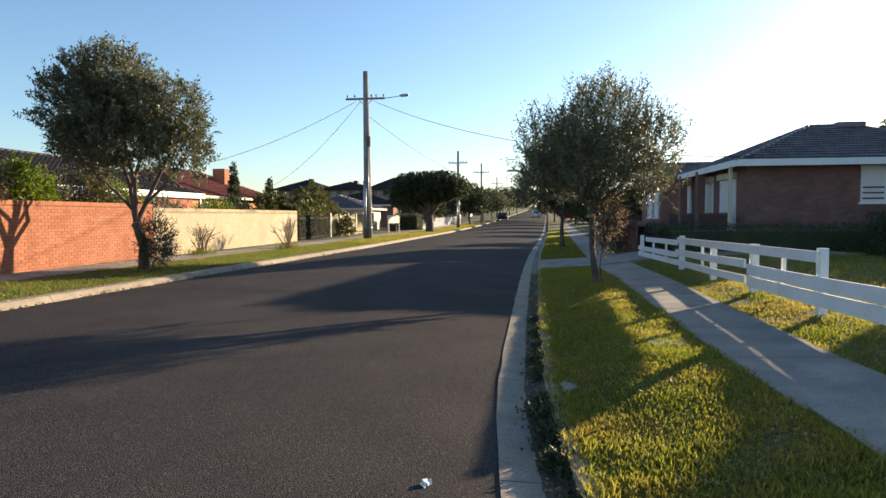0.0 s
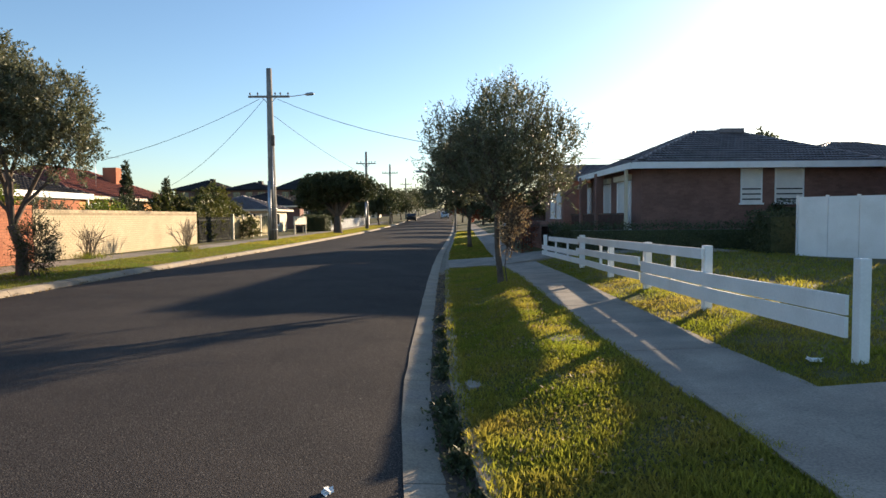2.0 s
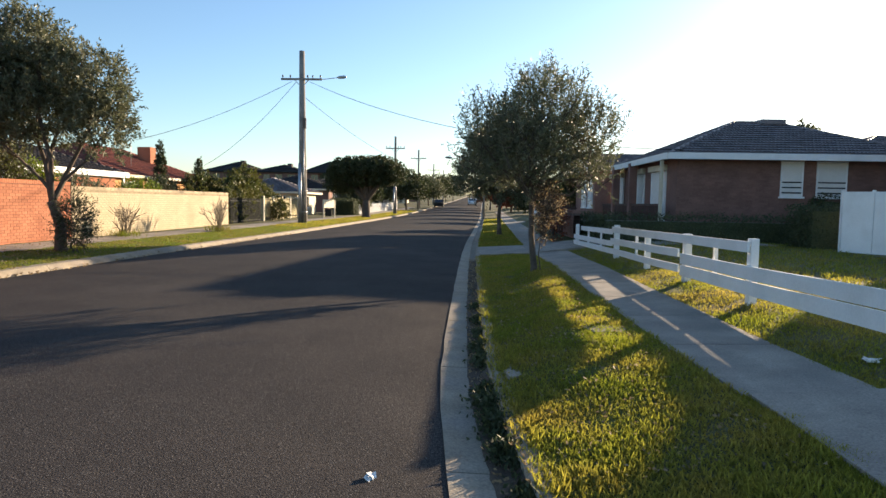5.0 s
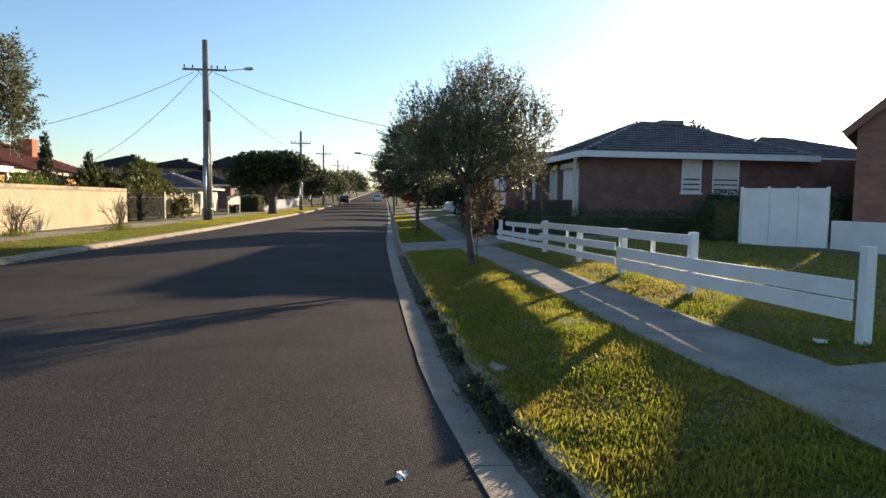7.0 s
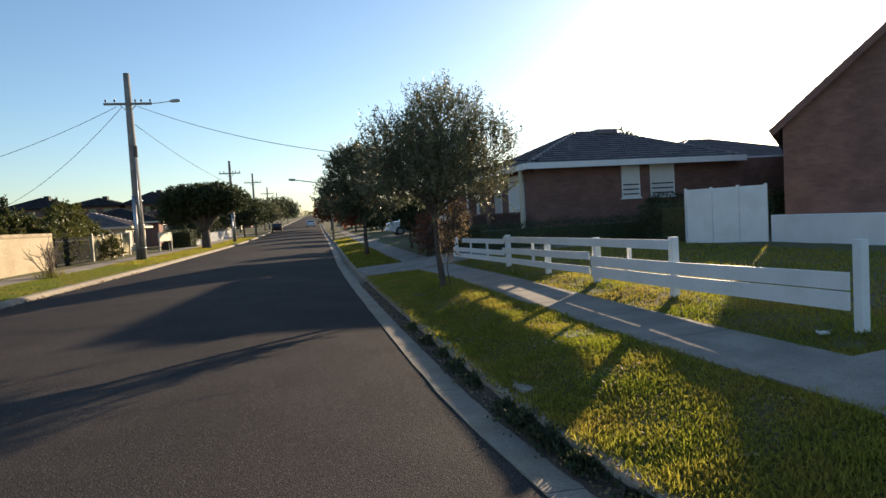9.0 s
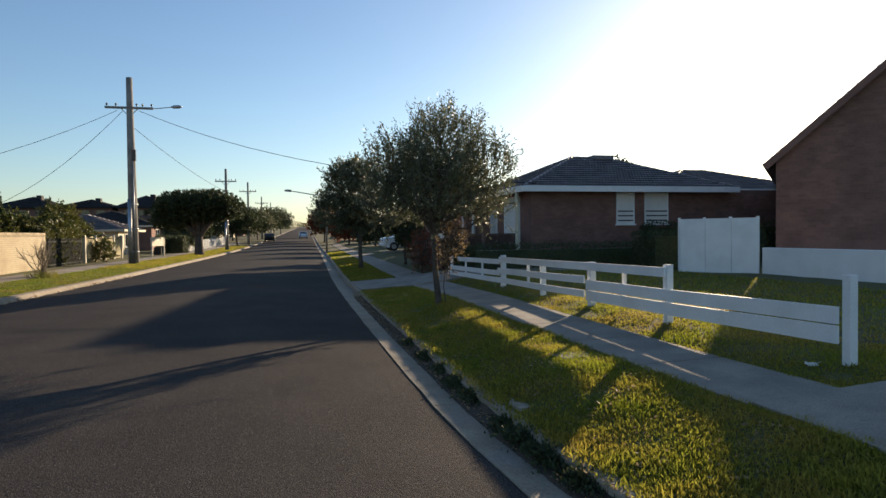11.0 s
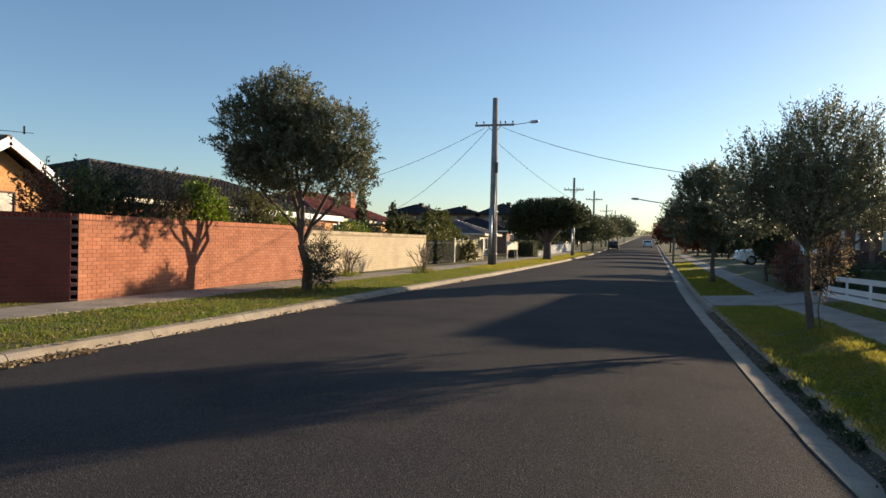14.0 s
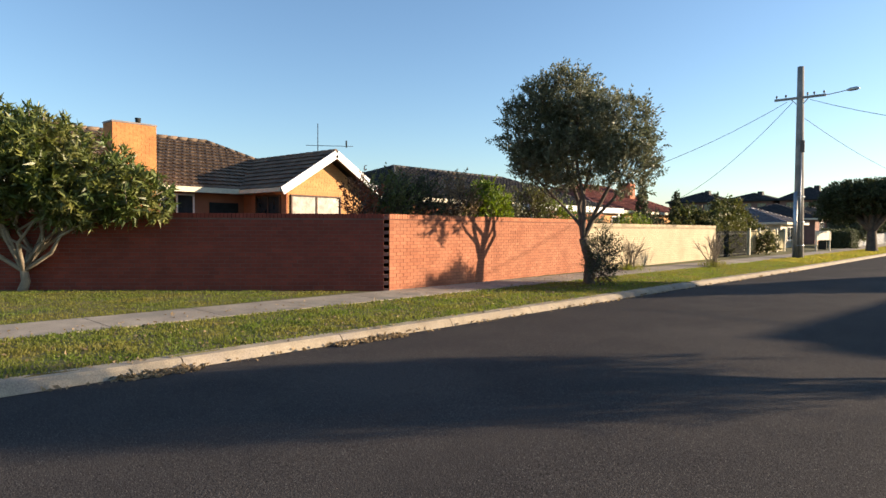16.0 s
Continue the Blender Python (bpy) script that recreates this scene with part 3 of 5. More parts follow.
# porch wing with a gable to the road
part("wing_wall", Shape().box(7.4, 35.9, 0.3, 9.9, 41.5, 3.5), BRICK_DARK, house)
part("wing_gable", Shape().prism([(35.4, 3.5), (42.0, 3.5), (38.7, 4.55)], "x", 7.0, 7.1), CREAM, house, "cream gable board")
wing = Shape()
wing.face(((6.9, 35.3, 3.5), (13, 35.3, 3.5), (13, 38.7, 4.6), (6.9, 38.7, 4.6)))
wing.face(((6.9, 42.1, 3.5), (6.9, 38.7, 4.6), (13, 38.7, 4.6), (13, 42.1, 3.5)))
part("wing_roof", wing, TILE_GREY, house, fix=False)
tiled(((6.9, 35.3, 3.5), (13, 35.3, 3.5), (13, 38.7, 4.6), (6.9, 38.7, 4.6)), (0, 3.4, 1.1), "roof_tiles", TILE_GREY, house)
for y0 in (35.3, 42.1):
    part("barge_board", Shape().bar((6.87, y0, 3.46), (6.87, 38.7, 4.58), 0.05, 0.2), WHITE, house, "white barge board")
for y0, y1 in ((36.3, 37.5), (38.1, 39.4)):
    window_unit(house, "-x", 7.4, y0, y1, 1.45, 3.05, BLIND, bars=0)
part("porch_post", Shape().box(7.75, 25.35, 0.4, 7.87, 25.47, 3.5), CREAM, house, bevel=0.01)
for y in (29.85, 33.0):
    part("porch_pillar", Shape().box(7.7, y - 0.17, 0.4, 8.04, y + 0.17, 3.5), BRICK_DARK, house)
rail = part("porch_rail", Shape().box(7.78, 25.4, 1.58, 7.86, 35.6, 1.67), CLAY, house, "dark timber balustrade")
for i in range(52):
    yy = 25.5 + i * 0.195
    part("baluster", Shape().tube([(7.82, yy, 0.62), (7.82, yy, 0.95), (7.82, yy, 1.2), (7.82, yy, 1.58)], [0.035, 0.055, 0.03, 0.04], 6), CLAY, rail)

# the bungalow's true size and place on its lot
house.scale = (0.92, 0.92, 0.92)
house.location = Vector((12, 30, 0.45)) * 0.92 + Vector((0.3, 0.35, 1.6)) * 0.08

# the gabled house on the corner lot, which shades the driveway
near_house = thing("gabled_house", "dark brick house with a steep tiled gable on a splayed lot", "house", (13.4, 17.15, 0.65))
near_house.rotation_euler = (0, 0, radians(-43.5))


def near_part(name, shape, mat, **kw):
    """A part of the gabled house, in its own places: x along the gable, y back from it."""
    ob = part(name, shape, mat, near_house, **kw)
    ob.location = (0, 0, 0)
    return ob


near_part("gable_wall", Shape().prism([(0, -0.4), (6.6, -0.4), (6.6, 3.25), (3.3, 6.1), (0, 3.25)], "y", 0.0, 0.23), BRICK_DARK)
for x in (0.0, 6.37):
    near_part("side_wall", Shape().box(x, 0.23, -0.4, x + 0.23, 9.0, 3.25), BRICK_DARK)
near_part("back_wall", Shape().prism([(0, -0.4), (6.6, -0.4), (6.6, 3.25), (3.3, 6.1), (0, 3.25)], "y", 9.0, 9.23), BRICK_DARK)
gb2 = Shape()
for r in range(68):
    z = 0.7 + r * 0.078
    lo_ = 0.0 if z < 3.2 else (z - 3.2) * 1.16
    u = lo_ - (0.12 if r % 2 else 0)
    while u < 6.6 - lo_:
        u2 = min(u + 0.23, 6.6 - lo_)
        if u2 - max(u, lo_) > 0.03:
            gb2.box(max(u, lo_), -0.007, z, u2, 0.001, z + 0.068)
        u += 0.24
near_part("brickwork", gb2, BRICK_DARK, kind="stuff", fix=False)
for sg in (-1, 1):
    e, k = 3.3 + sg * 3.6, 3.0
    f = ((e, -0.25, k), (e, 9.5, k), (3.3, 9.5, 6.2), (3.3, -0.25, 6.2))
    near_part("roof_deck", Shape().face(f).face([(p[0], p[1], p[2] - 0.06) for p in f]), TILE_GREY, fix=False)
    tiled(f, (-sg * 3.6, 0, 3.2), "roof_tiles", TILE_GREY, near_house)
    near_part("barge_board", Shape().bar((e, -0.27, k - 0.04), (3.3, -0.27, 6.16), 0.05, 0.2), BRICK_DARK)
near_part("flue", Shape().tube([(2.95, 0.6, 5.4), (2.95, 0.6, 6.9)], [0.06, 0.06], 8), GALV)
for ob in near_house.children:
    ob.location = (0, 0, 0)

base_wall = alone("low_wall", Shape().box(11.0, 6.5, 0.35, 11.2, 14.95, 1.2), WHITE, "low white painted masonry wall beside the front lawn", "wall", bevel=0.015)
panel = thing("panel_fence", "tall white sheet panel fence between two lots", "fence", (10.3, 15.8, 0.45))
for i in range(3):
    p, q = np.array((9.66, 16.6)), np.array((10.97, 15.0))
    a, b = p + (q - p) * i / 3, p + (q - p) * (i + 0.985) / 3
    part("panel", Shape().hexa((*(a + b) / 2, 1.24), (*(b - a) / 2, 0), ((b - a)[1] * 0.06, -(b - a)[0] * 0.06, 0), (0, 0, 0.77)), WHITE, panel)
for i in range(4):
    a = np.array((9.66, 16.6)) + np.array((1.31, -1.6)) * i / 3
    part("post", Shape().box(a[0] - 0.03, a[1] - 0.03 + 0.06, 0.4, a[0] + 0.03, a[1] + 0.03 + 0.06, 2.05), WHITE, panel)


# ---- the white fence ----
fence = thing("rail_fence", "white painted timber post and rail fence along the footpath", "fence", (3.63, 12, 0.4))
FX = 3.63
for y, z1, w in ((5.22, 1.24, 0.092), (8.08, 1.21, 0.1), (10.3, 1.16, 0.11), (12.4, 1.10, 0.1), (14.8, 1.14, 0.11), (19.7, 1.0, 0.1)):
    z0 = ground_z(FX, y) - 0.1
    post = Shape().box(FX - w / 2, y - w / 2, z0, FX + w / 2, y + w / 2, z1)
    part("post", post, WHITE, fence, "flaking white post", bevel=0.006)
for y, z1 in ((9.3, 1.08), (13.3, 1.0), (16.6, 0.98), (18.2, 0.98)):
    part("batten", Shape().box(FX + 0.02, y - 0.035, 0.5, FX + 0.06, y + 0.035, z1), WHITE, fence)


def rail_board(y0, za, y1, zb, h, off):
    """One sawn board, a little bowed."""
    n, s = 6, Shape()
    for i in range(n + 1):
        k = i / n
        y, z = y0 + (y1 - y0) * k, za + (zb - za) * k - 0.006 * math.sin(math.pi * k) - 0.003 * math.sin(5 * i + y0)
        s.v += [(FX + off + a, y, z + b) for a, b in ((-0.016, -h / 2), (0.016, -h / 2), (0.016, h / 2), (-0.016, h / 2))]
    for i in range(n):
        for j in range(4):
            p, q = i * 4 + j, i * 4 + (j + 1) % 4
            s.f.append((p, q, q + 4, p + 4))
    s.f += [(3, 2, 1, 0), (4 * n, 4 * n + 1, 4 * n + 2, 4 * n + 3)]
    s.smooth = [False] * len(s.f)
    part("rail", s, WHITE, fence)


rail_board(5.27, 0.862, 10.32, 0.775, 0.16, -0.085)
rail_board(5.27, 0.682, 10.32, 0.595, 0.165, -0.085)
rail_board(8.02, 1.115, 14.85, 1.04, 0.13, -0.085)
rail_board(10.34, 0.86, 14.85, 0.78, 0.13, -0.118)
rail_board(10.34, 0.62, 14.85, 0.56, 0.12, -0.118)
rail_board(14.86, 0.99, 18.6, 0.93, 0.12, -0.085)
rail_board(14.86, 0.72, 19.75, 0.64, 0.12, -0.085)
rail_board(14.86, 0.55, 19.75, 0.47, 0.12, -0.085)


# ---- plants ----
def leaf_mesh(name, pos, dirs, length, width, rng, mat, curl=0.25, tall=None):
    """Many pointed leaves: each a folded diamond at pos along dirs."""
    n = len(pos)
    d = dirs / (np.linalg.norm(dirs, axis=1, keepdims=True) + 1e-9)
    side = np.cross(d, rng.normal(size=(n, 3)))
    side /= np.linalg.norm(side, axis=1, keepdims=True) + 1e-9
    up = np.cross(side, d)
    L = (length * rng.uniform(0.6, 1.25, n) * (1 if tall is None else tall))[:, None]
    W = (width * rng.uniform(0.7, 1.2, n))[:, None]
    v = np.stack([pos, pos + d * L * 0.45 + side * W + up * L * 0.08, pos + d * L - up * L * curl, pos + d * L * 0.45 - side * W + up * L * 0.08], 1).reshape(-1, 3)
    me = bpy.data.meshes.new(name)
    me.vertices.add(4 * n)
    me.vertices.foreach_set("co", v.astype(np.float32).ravel())
    me.loops.add(4 * n)
    me.loops.foreach_set("vertex_index", np.arange(4 * n, dtype=np.int32))
    me.polygons.add(n)
    me.polygons.foreach_set("loop_start", np.arange(0, 4 * n, 4, dtype=np.int32))
    me.materials.append(mat)
    me.update(calc_edges=True)
    return me


def lobes_points(lobes, n, rng, shell=0.55):
    """Points in a set of ellipsoids (x, y, z, rx, ry, rz), most of them near the outside, with the outward way."""
    vol = np.array([l[3] * l[4] * l[5] for l in lobes]) ** 0.75
    pick = rng.choice(len(lobes), n, p=vol / vol.sum())
    a = np.array(lobes)[pick]
    u = rng.normal(size=(n, 3))
    u /= np.linalg.norm(u, axis=1, keepdims=True)
    r = rng.uniform(shell ** 3, 1, n)[:, None] ** (1 / 3)
    lump = 1 + 0.16 * np.sin(u[:, :1] * 7 + a[:, :1] * 3) * np.sin(u[:, 1:2] * 6 + 1) + 0.12 * np.sin(u[:, 2:3] * 9 + a[:, 1:2])
    return a[:, :3] + u * r * lump * a[:, 3:], u


def tree(name, label, base, lobes, trunk, leaf, bark, shoots=700, per=16, size=0.07, width=0.012, shoot=0.4, seed=1, lean=0.5, thick=0.12, shell=0.45, stems=None, group="", category="tree", droop=0.25, gnarl=0.12, limb=0.62):
    """A tapered trunk that forks into limbs to the lobes, and a crown of leafy shoots."""
    rng = np.random.default_rng(seed)
    base = np.array(base, float)
    t = thing(name, label, category, tuple(base), group)
    wood = Shape()
    fork = base + np.array(trunk, float)
    mid = base + (fork - base) * 0.5 + np.append(rng.normal(size=2) * 0.05, 0)
    wood.tube([base - (0, 0, 0.1), base + (fork - base) * 0.08, mid, fork], [thick * 1.35, thick * 1.05, thick * 0.9, thick * 0.8], 9)
    for l in lobes:
        c = np.array(l[:3])
        for k in range(stems or 2):
            end = c + np.clip(rng.normal(size=3), -1.2, 1.2) * np.array(l[3:]) * 0.4
            bend = fork + (end - fork) * 0.45 + rng.normal(size=3) * gnarl + np.array((0, 0, 0.15))
            low = fork + (bend - fork) * 0.45 + np.append(rng.normal(size=2) * gnarl * 0.7, 0.05)
            wood.tube([fork - (fork - base) * 0.04, low, bend, end], [thick * limb, thick * limb * 0.85, thick * limb * 0.6, thick * 0.1], 7, False)
            for _ in range(5):
                e2 = c + np.clip(rng.normal(size=3), -1.3, 1.3) * np.array(l[3:]) * 0.55
                wood.tube([bend + (end - bend) * rng.uniform(0.2, 0.9), (bend + e2) / 2 + rng.normal(size=3) * 0.08, e2], [thick * 0.2, thick * 0.13, thick * 0.04], 5, False)
    part("trunk", wood, bark, t, fix=False)
    p, u = lobes_points(lobes, shoots, rng, shell)
    way = u * 0.8 + np.array((0, 0, lean)) + rng.normal(size=(shoots, 3)) * 0.4
    way /= np.linalg.norm(way, axis=1, keepdims=True)
    ln = shoot * rng.uniform(0.5, 1.3, shoots)
    f = np.tile(np.linspace(0.05, 1, per), shoots)
    P = np.repeat(p, per, 0) + np.repeat(way * ln[:, None], per, 0) * f[:, None] + rng.normal(size=(shoots * per, 3)) * 0.02
    D = np.repeat(way, per, 0) * 0.7 + rng.normal(size=(shoots * per, 3)) * 0.65
    ob = new("crown", leaf_mesh("crown", P, D, size, width, rng, leaf, droop))
    ob.parent, ob.location = t, -Vector(base)
    twig = Shape()
    for i in range(0, shoots, max(1, shoots // 160)):
        twig.tube([p[i] - way[i] * 0.15, p[i] + way[i] * ln[i]], [0.012, 0.004], 4, False)
    part("twig_growth", twig, bark, t, kind="stuff", fix=False)
    return t


OLIVES = "street trees on the verge"
tree("olive_tree", "grey-green olive tree with a slim trunk on the verge", (1.56, 12.8, 0.25),
     [(1.72, 12.7, 3.2, 0.72, 0.8, 0.68), (0.66, 12.4, 2.9, 0.5, 0.65, 0.5), (0.62, 13.0, 2.3, 0.5, 0.65, 0.45), (1.45, 12.2, 2.3, 0.75, 0.75, 0.42), (2.6, 12.6, 2.8, 0.46, 0.55, 0.5), (2.5, 12.9, 2.2, 0.45, 0.6, 0.34), (1.5, 12.9, 3.62, 0.4, 0.5, 0.32), (2.05, 13.6, 2.75, 0.6, 0.7, 0.6), (1.05, 13.6, 2.75, 0.6, 0.7, 0.6), (1.5, 14.0, 2.3, 0.7, 0.5, 0.45), (1.3, 11.8, 2.8, 0.5, 0.5, 0.45)],
     (-0.08, 0, 1.45), OLIVE, BARK, shoots=1900, per=22, size=0.08, width=0.0115, shoot=0.46, seed=4, lean=1.2, thick=0.062, group=OLIVES)
tree("bush", "pale dry suckering shoots on the trunk of the olive tree", (1.66, 12.62, 0.25), [(1.78, 12.62, 1.5, 0.2, 0.22, 0.34), (1.7, 12.62, 1.15, 0.1, 0.1, 0.24)], (0.0, 0, 0.75), BROWNLEAF, BARK, shoots=120, per=9, size=0.055, width=0.012, shoot=0.22, seed=9, thick=0.012, category="shrub")
tree("olive_tree", "dense dark olive tree shading the verge", (1.75, 28.0, 0.35),
     [(1.5, 28, 3.4, 1.25, 1.4, 1.25), (0.7, 28, 2.7, 0.85, 1.1, 0.8), (2.3, 28, 2.6, 1.0, 1.2, 0.9), (1.5, 28, 4.2, 0.8, 0.9, 0.65)],
     (0, 0, 1.2), OLIVE, BARK, shoots=1500, per=18, size=0.12, width=0.026, shoot=0.4, seed=5, lean=0.6, thick=0.09, group=OLIVES)
tree("olive_tree", "large spreading olive tree with several dark stems on the verge", (-10.3, 16.6, 0.17),
     [(-11.9, 16.6, 4.55, 1.22, 1.2, 1.18), (-11.14, 16.6, 5.38, 0.99, 1.08, 0.85), (-10.96, 16.6, 3.77, 1.26, 1.08, 0.90), (-9.35, 16.6, 4.35, 0.75, 0.95, 0.95), (-9.16, 16.6, 3.41, 0.72, 0.81, 0.68), (-12.0, 16.6, 3.55, 0.7, 0.85, 0.55), (-10.33, 16.6, 4.67, 0.72, 0.99, 0.72)],
     (-0.22, 0, 1.3), OLIVE, BARK, shoots=2900, per=20, size=0.11, width=0.02, shoot=0.38, seed=6, lean=0.65, thick=0.15, shell=0.3, stems=1, gnarl=0.22, limb=0.46, group=OLIVES)
tree("bush", "twiggy grey bush at the foot of the olive tree", (-9.85, 16.4, 0.17), [(-9.78, 16.35, 0.95, 0.42, 0.42, 0.72)], (0, 0, 0.3), DARKLEAF, BARK, shoots=320, per=12, size=0.06, width=0.012, shoot=0.3, seed=10, thick=0.02, category="shrub")
tree("lemon_tree", "lime-green citrus tree showing above the brick wall", (-13.9, 16.3, 0.28),
     [(-13.8, 16.1, 2.35, 0.42, 0.5, 0.5), (-13.8, 16.9, 2.3, 0.4, 0.5, 0.5), (-13.9, 16.4, 2.75, 0.32, 0.4, 0.42)],
     (0.0, -0.1, 0.9), LEMON, BARK, shoots=330, per=12, size=0.11, width=0.028, shoot=0.3, seed=11, lean=0.7, thick=0.07, stems=1)
tree("loquat_tree", "broad-leaved loquat tree with pale forked stems on the lawn", (-18.15, 4.85, 0.25),
     [(-18.3, 4.6, 3.0, 1.6, 1.6, 1.1), (-16.8, 5.9, 2.65, 1.2, 1.2, 0.85), (-19.0, 3.6, 3.1, 1.5, 1.5, 1.15), (-17.7, 5.1, 3.55, 1.0, 1.0, 0.7), (-16.0, 6.5, 2.35, 0.7, 0.7, 0.5), (-17.5, 5.5, 2.7, 1.0, 1.0, 0.55), (-18.6, 4.3, 3.85, 1.0, 1.0, 0.6), (-17.0, 5.6, 2.1, 0.8, 0.8, 0.4), (-18.9, 4.0, 2.1, 0.9, 0.9, 0.5)],
     (0.05, 0.02, 0.5), LOQUAT, BARK_PALE, shoots=2100, per=14, size=0.21, width=0.027, shoot=0.14, seed=12, lean=0.3, thick=0.105, shell=0.4, droop=0.45, stems=2, gnarl=0.28, limb=0.5)

for i, (x, y, z, rx, ry, rz, lf, k, label) in enumerate([
        (-14.1, 11.35, 2.3, 0.42, 0.5, 0.6, REDLEAF, 70, "sparse reddish shrub showing above the garden wall"),
        (-14.4, 12.6, 2.3, 0.7, 0.7, 0.75, LOQUAT, 300, "dark glossy shrub showing above the garden wall"),
        (-14.5, 13.9, 2.35, 0.7, 0.8, 0.75, DARKLEAF, 300, "dark leafy shrub showing above the garden wall"),
        (-13.9, 15.1, 2.45, 0.45, 0.55, 0.85, BROWNLEAF, 150, "twiggy half-bare brown shrub showing above the wall"),
        (-14.4, 17.9, 2.25, 0.6, 0.7, 0.6, OLIVE, 200, "grey-green shrub showing above the garden wall"),
        (-14.1, 19.6, 2.4, 0.6, 0.9, 0.75, GOLDLEAF, 240, "golden-green shrub showing above the garden wall"),
        (-14.3, 21.4, 2.1, 0.6, 0.9, 0.6, LEMON, 160, "lime-green shrub showing above the garden wall"),
        (-14.6, 24.4, 1.8, 0.6, 1.2, 0.5, OLIVE, 200, "grey-green shrub showing above the cream wall"),
        (-14.8, 29.3, 1.8, 0.6, 1.6, 0.45, LEMON, 220, "lime-green shrub showing above the cream wall"),
        (-15.2, 32.6, 1.9, 0.7, 1.2, 0.6, DARKLEAF, 260, "dark shrub showing above the cream wall")]):
    tree("garden_shrub", label, (x, y, 0.28), [(x, y, z, rx, ry, rz), (x + 0.15, y - ry * 0.5, z + rz * 0.25, rx * 0.55, ry * 0.5, rz * 0.7), (x, y + ry * 0.6, z - rz * 0.15, rx * 0.6, ry * 0.5, rz * 0.6)],
         (0, 0, 0.9), lf, BARK, shoots=k, per=10, size=0.1, width=0.026, shoot=0.38, seed=20 + i, lean=0.9, thick=0.04, category="shrub", group="shrubs behind the wall")


def bare_bush(name, label, base, height, spread, seed, mat=BARK_PALE):
    rng = np.random.default_rng(seed)
    s = Shape()
    b = np.array(base, float)
    for _ in range(26):
        e = b + np.array((*(rng.normal(size=2) * spread), height * rng.uniform(0.5, 1.0)))
        m = b + (e - b) * 0.5 + rng.normal(size=3) * 0.06
        s.tube([b + np.append(rng.normal(size=2) * 0.06, -0.05), m, e], [0.02, 0.014, 0.007], 4, False)
        for _ in range(3):
            e2 = e + rng.normal(size=3) * 0.15
            s.tube([m + (e - m) * rng.uniform(0, 0.8), e2], [0.011, 0.006], 4, False)
    t = thing(name, label, "shrub", tuple(base))
    part("stem_growth", s, mat, t, kind="stuff", fix=False)
    tuft = rng.normal(size=(260, 3)) * (0.28, 0.28, 0.05)
    pos = b + tuft
    pos[:, 2] = base[2]
    ob = tagged(new("grass_tuft", leaf_mesh("grass_tuft", pos, rng.normal(size=(260, 3)) * 0.4 + (0, 0, 1), 0.3, 0.008, rng, GRASS_LEFT)), kind="stuff")
    ob.parent, ob.location = t, -Vector(base)


bare_bush("bare_shrub", "leafless twiggy shrub in a grass tuft by the cream wall", (-10.35, 27.5, 0.19), 1.35, 0.36, 31)
bare_bush("bare_shrub", "thin leafless shrub against the cream wall", (-11.75, 22.4, 0.2), 1.1, 0.25, 32)


def hedge(name, label, x0, y0, x1, y1, z0, z1, leaf, seed, n=5000, size=0.07):
    rng = np.random.default_rng(seed)
    h = thing(name, label, "hedge", ((x0 + x1) / 2, (y0 + y1) / 2, z0))
    core = Shape().box(x0 + 0.12, y0 + 0.12, z0 - 0.1, x1 - 0.12, y1 - 0.12, z1 - 0.14)
    part("inner_growth", core, DARKLEAF, h)
    p = np.stack([rng.uniform(x0, x1, n), rng.uniform(y0, y1, n), rng.uniform(z0, z1, n)], 1)
    face = rng.integers(0, 5, n)
    jit = rng.normal(size=n) * 0.06
    p[face == 0, 0] = x0 + jit[face == 0]
    p[face == 1, 0] = x1 + jit[face == 1]
    p[face == 2, 1] = y0 + jit[face == 2]
    p[face == 3, 1] = y1 + jit[face == 3]
    p[face == 4, 2] = z1 + jit[face == 4] + 0.08 * np.sin(p[face == 4, 0] * 2.1) * np.sin(p[face == 4, 1] * 1.7)
    ob = new("leaves", leaf_mesh("leaves", p, rng.normal(size=(n, 3)) + (0, 0, 0.3), size, size * 0.3, rng, leaf))
    ob.parent, ob.location = h, -Vector(h.location)


hedge("hedge", "dark clipped hedge in front of the brick bungalow", 4.4, 19.8, 11.5, 21.0, 0.45, 1.25, DARKLEAF, 41, 9000)
hedge("hedge", "dark clipped hedge along the front garden", 4.3, 21.0, 5.3, 25.5, 0.45, 1.15, DARKLEAF, 42, 5000)
brick_fence = thing("brick_fence", "low dark brick front fence beside the far driveway", "fence", (4.0, 24.5, 0.45))
brick_wall(brick_fence, (4.0, 22.0), (4.0, 27.5), 0.45, 1.4, BRICK_DARK, MORTAR_DARK)
tree("garden_shrub", "round clipped green shrub by the driveway", (3.75, 28.2, 0.45), [(3.75, 28.2, 1.9, 0.6, 0.65, 0.7)], (0, 0, 0.8), DARKLEAF, BARK, shoots=400, per=10, size=0.1, width=0.03, shoot=0.2, seed=52, thick=0.06, category="shrub")
tree("autumn_shrub", "reddish autumn shrub in front of the brick fence", (3.3, 22.6, 0.4), [(3.3, 22.6, 1.1, 0.45, 0.5, 0.65)], (0, 0, 0.4), REDLEAF, BARK, shoots=160, per=10, size=0.07, width=0.02, shoot=0.3, seed=53, thick=0.03, category="shrub")
hedge("hedge", "dark clipped hedge beside the street tree", -12.6, 61.0, -10.2, 63.5, 0.2, 1.7, DARKLEAF, 45, 5000, 0.12)
hedge("hedge", "tall dark hedge between the two houses", 12.4, 22.4, 23, 23.8, 0.45, 1.95, DARKLEAF, 44, 9000, 0.09)
